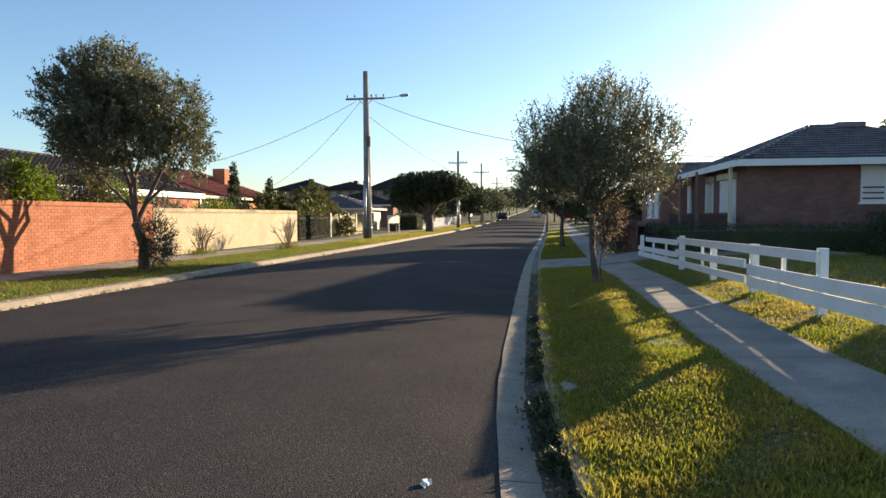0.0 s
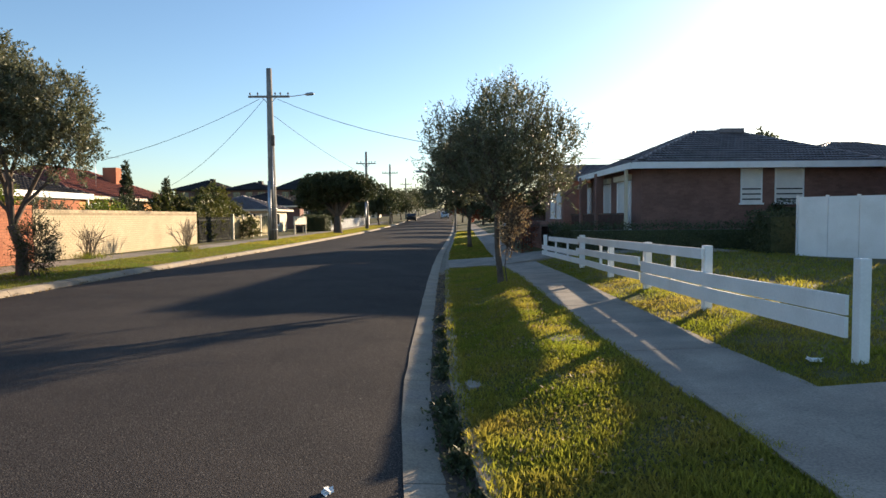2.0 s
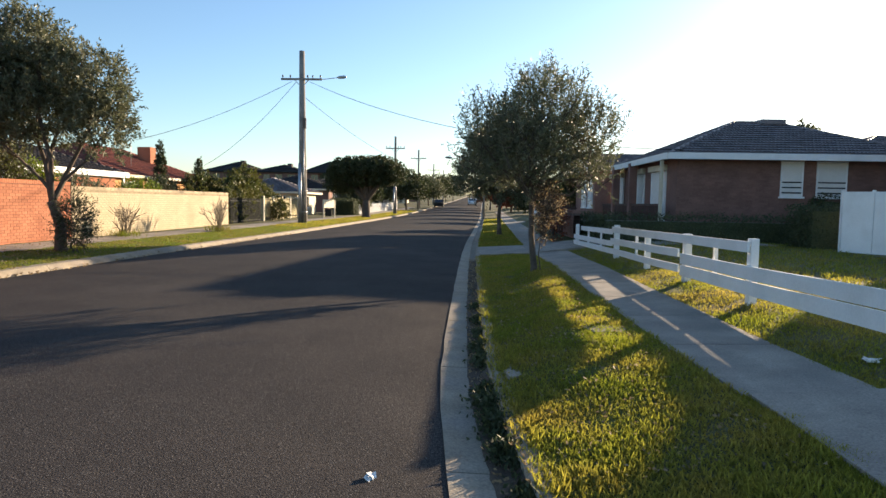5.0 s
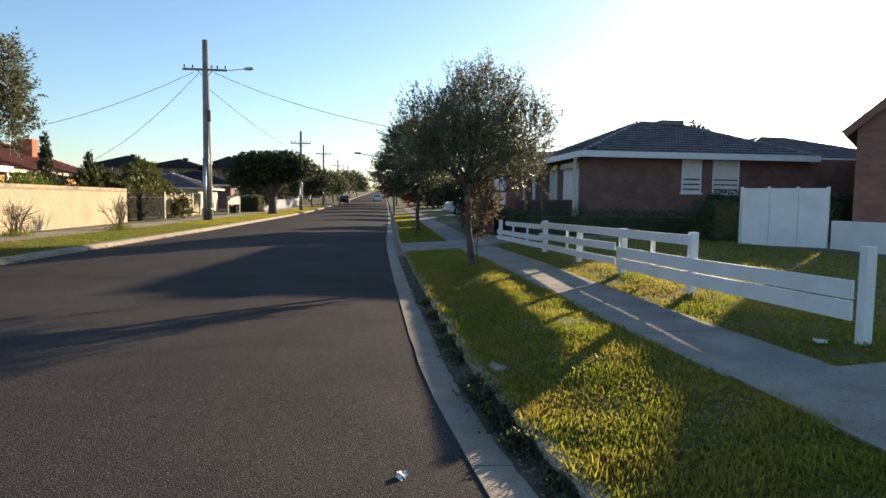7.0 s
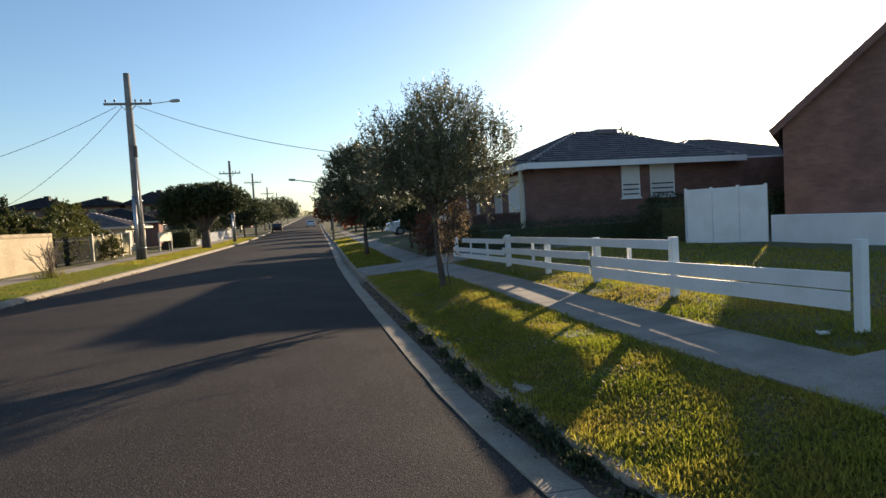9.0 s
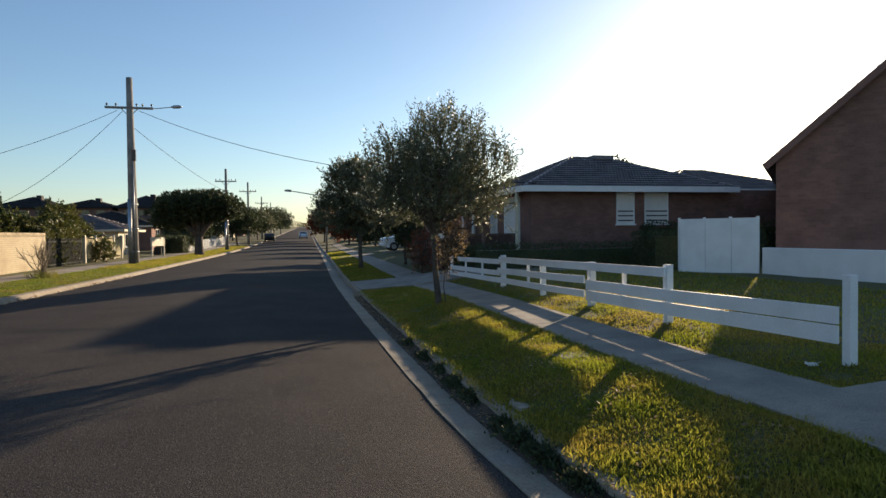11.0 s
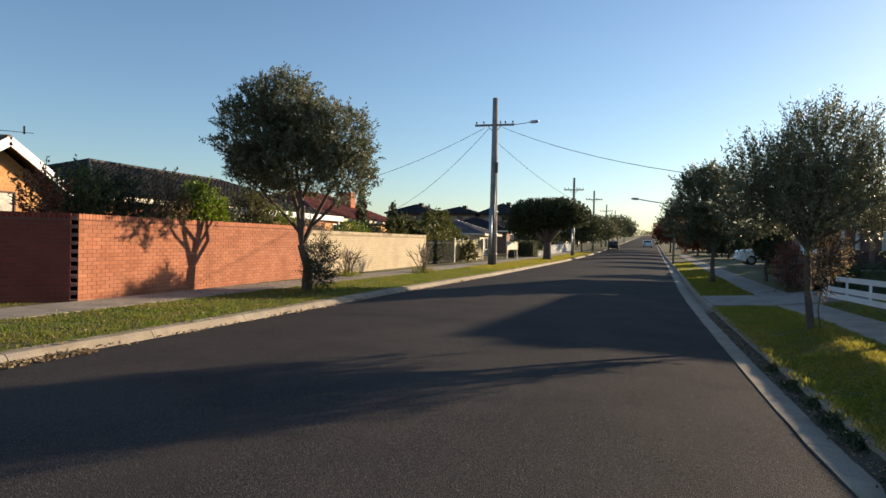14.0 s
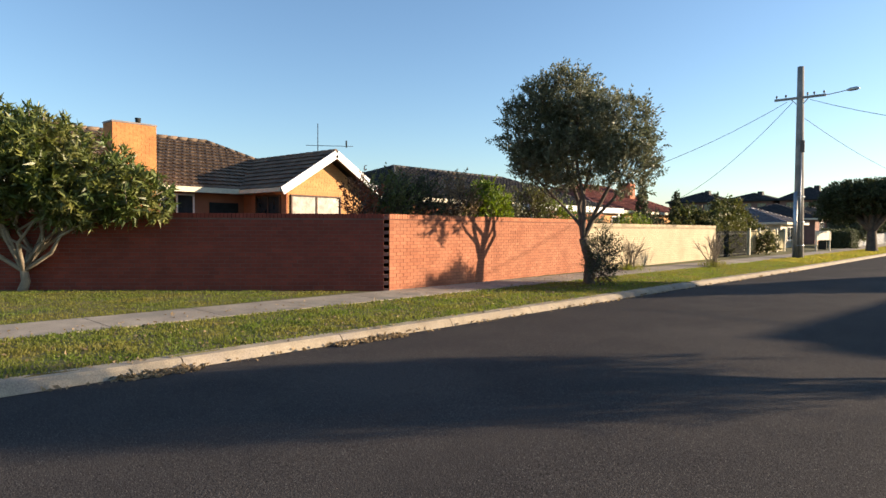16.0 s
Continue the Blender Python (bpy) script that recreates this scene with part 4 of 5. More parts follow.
hedge("hedge", "dark leafy hedge beside the panel fence", 9.3, 17.4, 13.2, 18.6, 0.45, 1.65, DARKLEAF, 43, 6000)


def gate(name, label, p, q, z0, z1, mat, n):
    """A picket gate from p to q."""
    g = thing(name, label, "gate", (*p, z0))
    p, q = np.array((*p, 0.0)), np.array((*q, 0.0))
    for z in (z0 + 0.15, z1 - 0.15):
        part("rail", Shape().bar(p + (0, 0, z), q + (0, 0, z), 0.04, 0.06), mat, g)
    for i in range(n):
        c = p + (q - p) * (i + 0.5) / n
        part("picket", Shape().box(c[0] - 0.022, c[1] - 0.022, z0 + 0.03, c[0] + 0.022, c[1] + 0.022, z1), mat, g)


gate("picket_gate", "brown timber picket gate at the far driveway", (3.5, 24.0), (4.4, 24.3), 0.45, 1.6, CLAY, 9)
gate("steel_gate", "dark steel driveway gate beside the cream wall", (-12.6, 34.9), (-12.6, 40.2), 0.22, 1.66, STEEL, 40)

hedge("hedge", "golden-green clipped hedge behind the steel gate", -13.9, 34.9, -12.72, 40.3, 0.2, 2.15, GOLDLEAF, 46, 22000, 0.11)
pillar_fence = thing("pillar_fence", "cream fence with square pillars and slatted panels", "fence", (-12.6, 45, 0.2))
for i in range(5):
    y = 40.6 + i * 2.1
    part("pillar", Shape().box(-12.7, y - 0.1, 0.15, -12.5, y + 0.1, 1.85), CREAM, pillar_fence, bevel=0.02)
    if i < 4:
        part("rail", Shape().box(-12.63, y + 0.13, 1.6, -12.57, y + 1.97, 1.68), CREAM, pillar_fence)
        part("rail", Shape().box(-12.63, y + 0.13, 0.4, -12.57, y + 1.97, 0.48), CREAM, pillar_fence)
        for k in range(11):
            yy = y + 0.25 + k * 0.16
            part("slat", Shape().box(-12.60, yy, 0.3, -12.57, yy + 0.145, 1.72 - 0.05 * math.sin(k * 0.6)), TAN, pillar_fence)

tree("garden_shrub", "tall golden-green shrub behind the steel gate", (-13.5, 39.8, 0.25), [(-13.5, 39.6, 1.7, 0.75, 2.4, 1.3), (-13.7, 40.2, 2.6, 0.8, 1.7, 0.85), (-13.2, 37.6, 1.2, 0.5, 1.8, 1.1), (-13.5, 43.2, 1.4, 0.7, 1.6, 1.1), (-13.2, 36.0, 0.9, 0.5, 1.1, 0.8), (-14.2, 35.2, 2.0, 0.8, 1.8, 0.9)], (0, 0, 0.8), GOLDLEAF, BARK, shoots=2600, per=10, size=0.15, width=0.045, shoot=0.32, seed=50, category="shrub")
tree("garden_shrub", "round green shrub beside the pillar fence", (-12.0, 42.3, 0.2), [(-12.0, 42.3, 0.9, 0.5, 0.7, 0.7)], (0, 0, 0.3), GOLDLEAF, BARK, shoots=200, per=10, size=0.12, width=0.035, shoot=0.25, seed=51, thick=0.04, category="shrub")
for i, (x, y, h, r) in enumerate(((-19.56, 41.4, 5.3, 0.4), (-19.3, 46.85, 4.55, 0.52), (-22.5, 66, 5.6, 0.5))):
    tree("cypress", "narrow dark pencil cypress", (x, y, 0.3), [(x, y, h * 0.3, r, r, h * 0.28), (x, y, h * 0.6, r * 0.85, r * 0.85, h * 0.28), (x, y, h * 0.82, r * 0.5, r * 0.5, h * 0.18)], (0, 0, 0.6), DARKLEAF, BARK, shoots=1000, per=10, size=0.11, width=0.03, shoot=0.16, seed=60 + i, lean=1.4, thick=0.06)
tree("umbrella_tree", "dark clipped flat-topped street tree with a stout trunk", (-8.4, 56.5, 0.2),
     [(-8.6, 56.5, 4.0, 2.9, 2.6, 1.3), (-10.4, 56.5, 3.5, 1.8, 2.0, 1.3), (-6.5, 56.5, 4.0, 1.7, 2.0, 1.1), (-8.3, 56, 4.5, 2.9, 2.4, 0.85), (-10.0, 56, 4.4, 1.6, 2.0, 0.8), (-7.0, 56, 4.6, 1.6, 2.0, 0.7)],
     (0, 0, 1.5), DARKLEAF, BARK, shoots=6000, per=11, size=0.16, width=0.05, shoot=0.18, seed=70, lean=0.2, thick=0.38, shell=0.3, stems=3)


# ---- poles and wires ----
def power_pole(name, label, x, y, h, arm, lamp=0.0, low=True, drop=1.35, lean=0.0, girth=0.2):
    z0 = ground_z(x, y) - 0.05
    p = thing(name, label, "power pole", (x, y, z0), "timber power poles")
    part("pole", Shape().tube([(x, y, z0 - 0.3), (x + lean * 0.5, y, h * 0.5), (x + lean, y, h)], [girth, girth * 0.8, girth * 0.6], 12), TIMBER, p)
    xt, za = x + lean * 0.87, h - drop
    crossarm = part("crossarm", Shape().box(xt - arm, y - 0.19, za - 0.06, xt + arm, y - 0.09, za + 0.06), TIMBER, p)
    for k in (-0.92, -0.55, 0.3, 0.55, 0.92):
        ix = xt + arm * k
        part("insulator", Shape().tube([(ix, y - 0.14, za + 0.06), (ix, y - 0.14, za + 0.12), (ix, y - 0.14, za + 0.14), (ix, y - 0.14, za + 0.2), (ix, y - 0.14, za + 0.25)], [0.015, 0.02, 0.05, 0.055, 0.03], 7), CERAMIC, crossarm)
    if low:
        part("bracket", Shape().bar((xt - 0.45, y - 0.12, za - 0.02), (xt, y - 0.12, za - 0.5), 0.03, 0.05), GALV, p)
        part("bracket", Shape().bar((xt + 0.45, y - 0.12, za - 0.02), (xt, y - 0.12, za - 0.5), 0.03, 0.05), GALV, p)
        part("reinforcing_stub", Shape().tube([(x - girth * 0.55, y - girth * 0.75, z0), (x - girth * 0.5, y - girth * 0.7, h * 0.36)], [girth * 0.45, girth * 0.42], 8), GALV, p, "grey steel reinforcing stub")
        for zb in (h * 0.08, h * 0.2, h * 0.33):
            part("strap", Shape().tube([(x, y, zb), (x, y, zb + 0.06)], [girth * 1.03, girth * 1.03], 12), GALV, p)
        part("conduit", Shape().tube([(x + 0.12, y - girth, z0), (x + 0.1, y - girth * 0.85, h * 0.6)], [0.035, 0.03], 6), GALV, p)
        part("fuse_box", Shape().box(xt + 0.1, y - 0.28, h * 0.56, xt + 0.3, y - 0.1, h * 0.62), CERAMIC, p)
    if lamp:
        la = part("lamp_arm", Shape().tube([(xt + arm * 0.7, y - 0.2, za), (xt + arm + 0.2, y - 0.3, za - 0.02), (xt + arm + lamp, y - 0.5, za + 0.05)], [0.025, 0.025, 0.022], 6), GALV, p)
        lx = xt + arm + lamp
        part("lamp_head", Shape().tube([(lx - 0.1, y - 0.5, za + 0.05), (lx + 0.05, y - 0.5, za + 0.06), (lx + 0.35, y - 0.52, za + 0.08), (lx + 0.5, y - 0.53, za + 0.08)], [0.03, 0.09, 0.10, 0.03], 8), GALV, la)
    return xt, za


PX, PY = -9.73, 39.5
px, pz = power_pole("power_pole", "tall weathered timber power pole with a crossarm and street lamp", PX, PY, 10.65, 1.25, 1.07, lean=-0.06, drop=1.71, girth=0.27)
power_pole("power_pole", "timber power pole with a plain crossarm beside the street", -7.6, 73, 9.0, 1.1)
power_pole("power_pole", "distant timber power pole", -6.7, 98, 9.6, 1.2)
power_pole("power_pole", "distant timber power pole", -6.2, 138, 9.9, 1.3)
power_pole("power_pole", "distant timber power pole", -5.2, 175, 10.6, 1.3)
lx, ly = 1.95, 55
lamp_pole = thing("street_lamp", "thin steel street lamp over the far road", "street lamp", (lx, ly, 0.3))
part("pole", Shape().tube([(lx, ly, 0.2), (lx, ly, 4.6), (lx - 0.4, ly, 5.0), (lx - 2.8, ly, 5.4)], [0.09, 0.07, 0.045, 0.04], 8), GALV, lamp_pole)
part("lamp_head", Shape().tube([(lx - 2.75, ly, 5.4), (lx - 2.9, ly, 5.43), (lx - 3.3, ly, 5.45), (lx - 3.4, ly, 5.44)], [0.04, 0.1, 0.09, 0.03], 8), GALV, lamp_pole)


def wire(p, q, sag, label, r=0.014):
    p, q = np.array(p, float), np.array(q, float)
    pts = [p + (q - p) * k / 14 - np.array((0, 0, 4 * sag * (k / 14) * (1 - k / 14))) for k in range(15)]
    alone("overhead_wire", Shape().tube(pts, [r] * 15, 5), RUBBER, label, "wire", group="service wires from the pole", fix=False)


wire((px + 0.5, PY - 0.15, pz - 0.15), (7.7, 22.7, 3.53), 0.9, "black service wire from the pole to the bungalow")
wire((px - 0.6, PY - 0.15, pz - 0.15), (-20.3, 39.8, 5.2), 0.35, "black service wire from the pole to a red-roofed house")
wire((px - 0.35, PY - 0.15, pz - 0.2), (-20.3, 50.2, 4.2), 0.5, "black service wire from the pole to a garden")
wire((px + 0.2, PY + 0.1, pz - 1.1), (-6.0, 66.0, 5.6), 0.4, "black service wire running down the street")


# ---- houses on the far side ----
corner = thing("brick_bungalow", "orange brick bungalow with brown tiled roof and white gable", "house", (-24, 12, 0.3))
GX, GY = -19.0, 14.6
walls_box(corner, -29.5, 4.2, -22.0, 17.5, 0.25, 3.0, BRICK)
part("wing_wall", Shape().box(-22.0, GY - 1.75, 0.25, GX - 0.45, GY - 1.52, 3.0), BRICK, corner)
part("wing_wall", Shape().box(-22.0, GY + 1.52, 0.25, GX - 0.45, GY + 1.75, 3.0), BRICK, corner)
part("wing_wall", Shape().box(GX - 0.68, GY - 1.52, 0.25, GX - 0.45, GY + 1.52, 3.0), BRICK_HOUSE, corner)
part("gable_wall", Shape().prism([(GY - 1.75, 3.0), (GY + 1.75, 3.0), (GY, 4.15)], "x", GX - 0.68, GX - 0.45), BRICK_HOUSE, corner, "pale yellow brick gable")
course_lines(corner, BRICK_HOUSE, GX - 0.45, GX - 0.45, GY - 1.7, GY + 1.7, 0.3, 3.0, "+x")
gb = Shape()
for r in range(13):
    z = 3.02 + r * 0.086
    half = max(0.0, (4.1 - z) / 1.15 * 1.75)
    u = -half
    while u < half - 0.05:
        gb.box(GX - 0.451, GY + u, z, GX - 0.444, GY + min(u + 0.23, half), z + 0.076)
        u += 0.24
part("brickwork", gb, BRICK_HOUSE, corner, kind="stuff", fix=False)
RZ = 4.38
GE = 3.02
for sgn in (-1, 1):
    f = ((GX, GY + sgn * 2.2, GE), (-26.0, GY + sgn * 2.2, GE), (-26.0, GY, RZ), (GX, GY, RZ))
    part("wing_roof", Shape().face(f if sgn > 0 else f[::-1]).face(((f[0][0], f[0][1], GE - 0.06), (f[1][0], f[1][1], GE - 0.06), (f[1][0], GY, RZ - 0.08), (f[0][0], GY, RZ - 0.08))), TILE_BROWN, corner, fix=False)
    tiled(f, (0, -sgn * 2.2, RZ - GE), "roof_tiles", TILE_BROWN, corner)
    part("barge_board", Shape().bar((GX + 0.03, GY + sgn * 2.25, GE - 0.1), (GX + 0.03, GY, RZ - 0.08), 0.05, 0.26), WHITE, corner, "white barge board")
    part("gutter", Shape().bar((GX, GY + sgn * 2.25, GE - 0.05), (-22.2, GY + sgn * 2.25, GE - 0.05), 0.12, 0.14), CREAM, corner)
ridge_caps((GX, GY, RZ), (-26, GY, RZ), TILE_BROWN, corner)
hip_roof(corner, -29.5, 4.2, -22.0, 17.0, 3.02, 2.15, TILE_BROWN, along_y=True, over=0.5)
chim = part("chimney", Shape().box(-22.0, 8.1, 0.25, -21.35, 9.4, 4.85), BRICK_WARM, corner, "broad orange brick chimney")
cb = Shape()
for r in range(22):
    z = 2.95 + r * 0.086
    for k in range(6):
        u = 8.1 + k * 0.24 - (0.12 if r % 2 else 0)
        a, b = max(u, 8.1), min(u + 0.23, 9.4)
        if b > a + 0.03:
            cb.box(-21.352, a, z, -21.343, b, z + 0.076)
    for k in range(4):
        u = -22.0 + k * 0.24 - (0.12 if r % 2 else 0)
        a, b = max(u, -22.0), min(u + 0.23, -21.35)
        if b > a + 0.03:
            cb.box(a, 8.093, z, b, 8.102, z + 0.076)
part("brickwork", cb, BRICK_WARM, chim, kind="stuff", fix=False)
part("chimney_cap", Shape().box(-22.02, 8.08, 4.85, -21.33, 9.42, 4.9), TILE_GREY, chim)
part("flue", Shape().tube([(-21.7, 9.0, 4.9), (-21.7, 9.0, 5.1)], [0.07, 0.09], 8), STEEL, chim)
window_unit(corner, "+x", GX - 0.45, GY - 1.6, GY + 0.55, 1.1, 2.85, CURTAIN, bars=1, frame_mat=CLAY)
window_unit(corner, "-y", GY - 1.75, -21.2, GX - 0.75, 1.1, 2.85, GLASS, bars=1, frame_mat=CLAY)
window_unit(corner, "+x", -22.0, 9.75, 10.95, 1.1, 2.85, GLASS, bars=1)
# no opening is cut: a near-black slab paints the doorway's shade on the wall
part("door_recess", Shape().box(-22.05, 11.5, 0.3, -21.97, 12.6, 2.6), STEEL, corner, "flat dark panel for the shade in the doorway")
aerial = part("aerial", Shape().tube([(-20.4, 14.9, 4.3), (-20.4, 14.9, 5.55)], [0.018, 0.014], 5).tube([(-20.7, 14.6, 4.75), (-19.6, 15.9, 4.75)], [0.01, 0.01], 4).tube([(-19.75, 15.7, 4.7), (-19.75, 15.7, 4.95)], [0.03, 0.03], 5), STEEL, corner)


carport = thing("carport", "low white carport with a flat roof behind the wall", "carport", (-17.2, 25, 0.3))
part("roof", Shape().box(-19.4, 21.5, 2.62, -15.4, 29.5, 2.7), GALV, carport)
for x0, y0, x1, y1 in ((-15.4, 21.5, -15.34, 29.5), (-19.4, 21.44, -15.34, 21.5), (-19.4, 29.5, -15.34, 29.56)):
    part("fascia", Shape().box(x0, y0, 2.5, x1, y1, 2.74), WHITE, carport)
for y in (21.7, 25.4, 29.3):
    part("post", Shape().box(-15.55, y - 0.05, 0.25, -15.45, y + 0.05, 2.62), WHITE, carport)
part("shed_wall", Shape().box(-19.3, 22.0, 0.25, -19.1, 29.0, 2.6), WHITE, carport)


def simple_house(name, label, x0, y0, x1, y1, eave, rise, wall_mat, tile_mat, storeys=1, along_y=True, windows=(), frame_mat=WHITE, gutter=CREAM):
    h = thing(name, label, "house", ((x0 + x1) / 2, (y0 + y1) / 2, 0.3))
    walls_box(h, x0, y0, x1, y1, 0.2, eave, wall_mat)
    hip_roof(h, x0, y0, x1, y1, eave, rise, tile_mat, along_y=along_y, over=0.5, gutter=gutter)
    for axis, face, a, b, c, d in windows:
        window_unit(h, axis, face, a, b, c, d, None, frame_mat=frame_mat)
    if storeys == 1:
        h.location.z += climb(y0)
    return h


simple_house("dark_roof_house", "long low house with a dark tiled roof behind the wall", -28.9, 18.3, -19.7, 36.2, 2.95, 1.85, BRICK, TILE_DARK, along_y=True, windows=(("+x", -19.7, 22, 24, 1.2, 2.6), ("+x", -19.7, 26, 28, 1.2, 2.6)))
red = simple_house("red_roof_house", "house with a red tiled hip roof and a brick chimney", -29.0, 37.0, -20.6, 50.5, 2.95, 2.05, BRICK_HOUSE, TILE_RED, windows=(("+x", -20.6, 39, 41, 1.2, 2.6), ("+x", -20.6, 43, 45, 1.2, 2.6)))
part("chimney", Shape().box(-23.45, 46.0, 2.9, -22.5, 46.9, 5.27), BRICK, red, "square brick chimney", bevel=0.02)
part("aerial", Shape().tube([(-21.6, 41.6, 3.3), (-21.6, 41.6, 5.7)], [0.02, 0.02], 5).tube([(-22.8, 41.1, 5.6), (-20.3, 42.1, 5.6)], [0.012, 0.012], 4), GALV, red)
simple_house("cream_bungalow", "small tan bungalow with a brown hipped roof", -20.5, 56, -14.4, 63, 2.3, 1.25, CREAM, TILE_GREY, windows=(("-y", 56, -19.4, -18.0, 0.9, 2.0), ("-y", 56, -17.2, -15.4, 0.9, 2.0), ("+x", -14.4, 58, 60, 0.9, 2.0)))
for cx, ww, top in ((-38.0, 8, 7.9), (-30.0, 7.2, 7.5), (-22.3, 6.6, 8.1)):
    wins = [("-y", 104.0, cx - ww * 0.36 + k * ww * 0.28, cx - ww * 0.36 + k * ww * 0.28 + 1.1, z, z + 1.5) for k in range(3) for z in (1.2, 4.3)]
    wins += [("+x", cx + ww / 2, 105.5, 107, 4.3, 5.8), ("+x", cx + ww / 2, 109, 110.5, 4.3, 5.8)]
    th = simple_house("two_storey_house", "brown two-storey house with a dark tiled roof", cx - ww / 2, 104, cx + ww / 2, 114, 6.2, top - 6.2, BRICK_DARK, TILE_DARK, storeys=2, windows=wins, frame_mat=TAN, gutter=STEEL)
    part("chimney", Shape().box(cx + 0.6, 107, 6.8, cx + 1.3, 108, top + 0.25), TILE_DARK, th)
for y in (70, 84, 120, 140, 165):
    xr = along(LEFT, y) - 8
    simple_house("street_house", "plain brick bungalow along the street", xr - 9, y, xr, y + 9, 2.8, 1.6, BRICK_DARK if y % 20 else CREAM, TILE_DARK if y % 3 else TILE_BROWN, windows=(("-y", y, xr - 7, xr - 5, 1.2, 2.5), ("+x", xr, y + 2, y + 4, 1.2, 2.5)))
for y in (46, 62, 80, 100, 130):
    xr = along(RIGHT, y) + 12
    simple_house("street_house", "plain brick bungalow along the street", xr, y, xr + 9, y + 10, 2.9, 1.6, BRICK_DARK, TILE_GREY, windows=(("-x", xr, y + 2, y + 4, 1.2, 2.5),))

sign = thing("notice_board", "cream board on two posts above a dark letter box", "sign", (-10.7, 52, 0.2))
part("board", Shape().hexa((-10.75, 52.0, 1.36), (0.3, 0.96, 0), (0.028, -0.009, 0), (0, 0, 0.33)), CREAM, sign)
for x, y in ((-11.01, 51.14), (-10.49, 52.86)):
    part("post", Shape().box(x - 0.05, y - 0.05, 0.1, x + 0.05, y + 0.05, 1.7), CREAM, sign)
part("letter_box", Shape().box(-11.0, 51.8, 0.35, -10.5, 52.1, 0.9), STEEL, sign, bevel=0.02)
wf = thing("picket_fence", "white picket fence along the far gardens", "fence", (-11, 80, 0.2))
for i in range(60):
    y = 64 + i * 0.55
    x = along(LEFT, y) - 4.0
    part("picket", Shape().box(x - 0.02, y, 0.15 + climb(y), x + 0.02, y + 0.22, 1.25 + climb(y) + 0.06 * (i % 2)), WHITE, wf)

# ---- trees further on ----
for i, (x, y, r, h, lf, bk) in enumerate([(7.6, 42, 1.6, 3.4, DARKLEAF, BARK), (7.6, 66, 1.8, 3.6, DARKLEAF, BARK), (6.0, 78, 1.9, 4.2, REDLEAF, BARK), (9.0, 95, 2.4, 5.0, REDLEAF, BARK),
                                          (-7.6, 88, 2.6, 5.6, DARKLEAF, BARK), (-7.2, 108, 2.6, 5.6, DARKLEAF, BARK), (-6.6, 126, 2.8, 6.2, OLIVE, BARK), (-6.0, 150, 3.2, 7.0, DARKLEAF, BARK), (7.5, 120, 3.0, 6.5, DARKLEAF, BARK), (9, 150, 3.2, 7, OLIVE, BARK), (-11.5, 68, 1.4, 3.0, OLIVE, BARK),
                                          (-12.5, 79, 2.2, 4.6, DARKLEAF, BARK), (-12.0, 97, 2.4, 5.0, DARKLEAF, BARK), (-10.5, 118, 2.6, 5.6, DARKLEAF, BARK), (4.6, 104, 2.2, 5.6, REDLEAF, BARK), (10.5, 58, 2.0, 4.2, DARKLEAF, BARK), (18.7, 36, 0.8, 6.0, OLIVE, BARK),
                                          (8.4, 108, 2.4, 5.6, DARKLEAF, BARK), (-4.4, 172, 3.4, 7.5, DARKLEAF, BARK), (-3.0, 205, 3.6, 8.5, DARKLEAF, BARK), (8.6, 180, 3.4, 8.0, DARKLEAF, BARK), (10.0, 215, 3.8, 9, DARKLEAF, BARK)]):
    tree("street_tree", "leafy tree further along the street" if lf is not REDLEAF else "autumn-red tree further along the street", (x, y, 0.2 + climb(y)),
         [(x, y, h * 0.62 + climb(y), r, r, h * 0.3), (x - r * 0.5, y, h * 0.5 + climb(y), r * 0.7, r * 0.8, h * 0.22), (x + r * 0.5, y, h * 0.52 + climb(y), r * 0.7, r * 0.8, h * 0.24), (x, y, h * 0.82 + climb(y), r * 0.6, r * 0.6, h * 0.18)],
         (0, 0, h * 0.3), lf, bk, shoots=1000, per=9, size=0.25, width=0.075, shoot=0.35, seed=80 + i, thick=0.13, shell=0.3, group="trees along the street")

rng_far = np.random.default_rng(99)
fl, fy = [], []
for k in range(360):
    side = -1 if rng_far.random() < 0.5 else 1
    y = rng_far.uniform(190, 620) if k % 4 else rng_far.uniform(800, 900)
    x = (along(LEFT, y) - 5 if side < 0 else along(RIGHT, y) + 5) + side * abs(rng_far.normal()) * 60 if k % 4 else rng_far.uniform(-60, 70)
    fl.append((x, y, climb(y) + rng_far.uniform(1.5, 4), rng_far.uniform(3, 7), rng_far.uniform(3, 7), rng_far.uniform(2.5, 4.5)))
P, U = lobes_points(fl, 36000, rng_far, 0.6)
tagged(new("far_woods", leaf_mesh("far_woods", P, U + rng_far.normal(size=U.shape) * 0.6, 1.1, 0.35, rng_far, DARKLEAF)), "distant dark tree tops at the end of the street", "trees", kind="stuff")


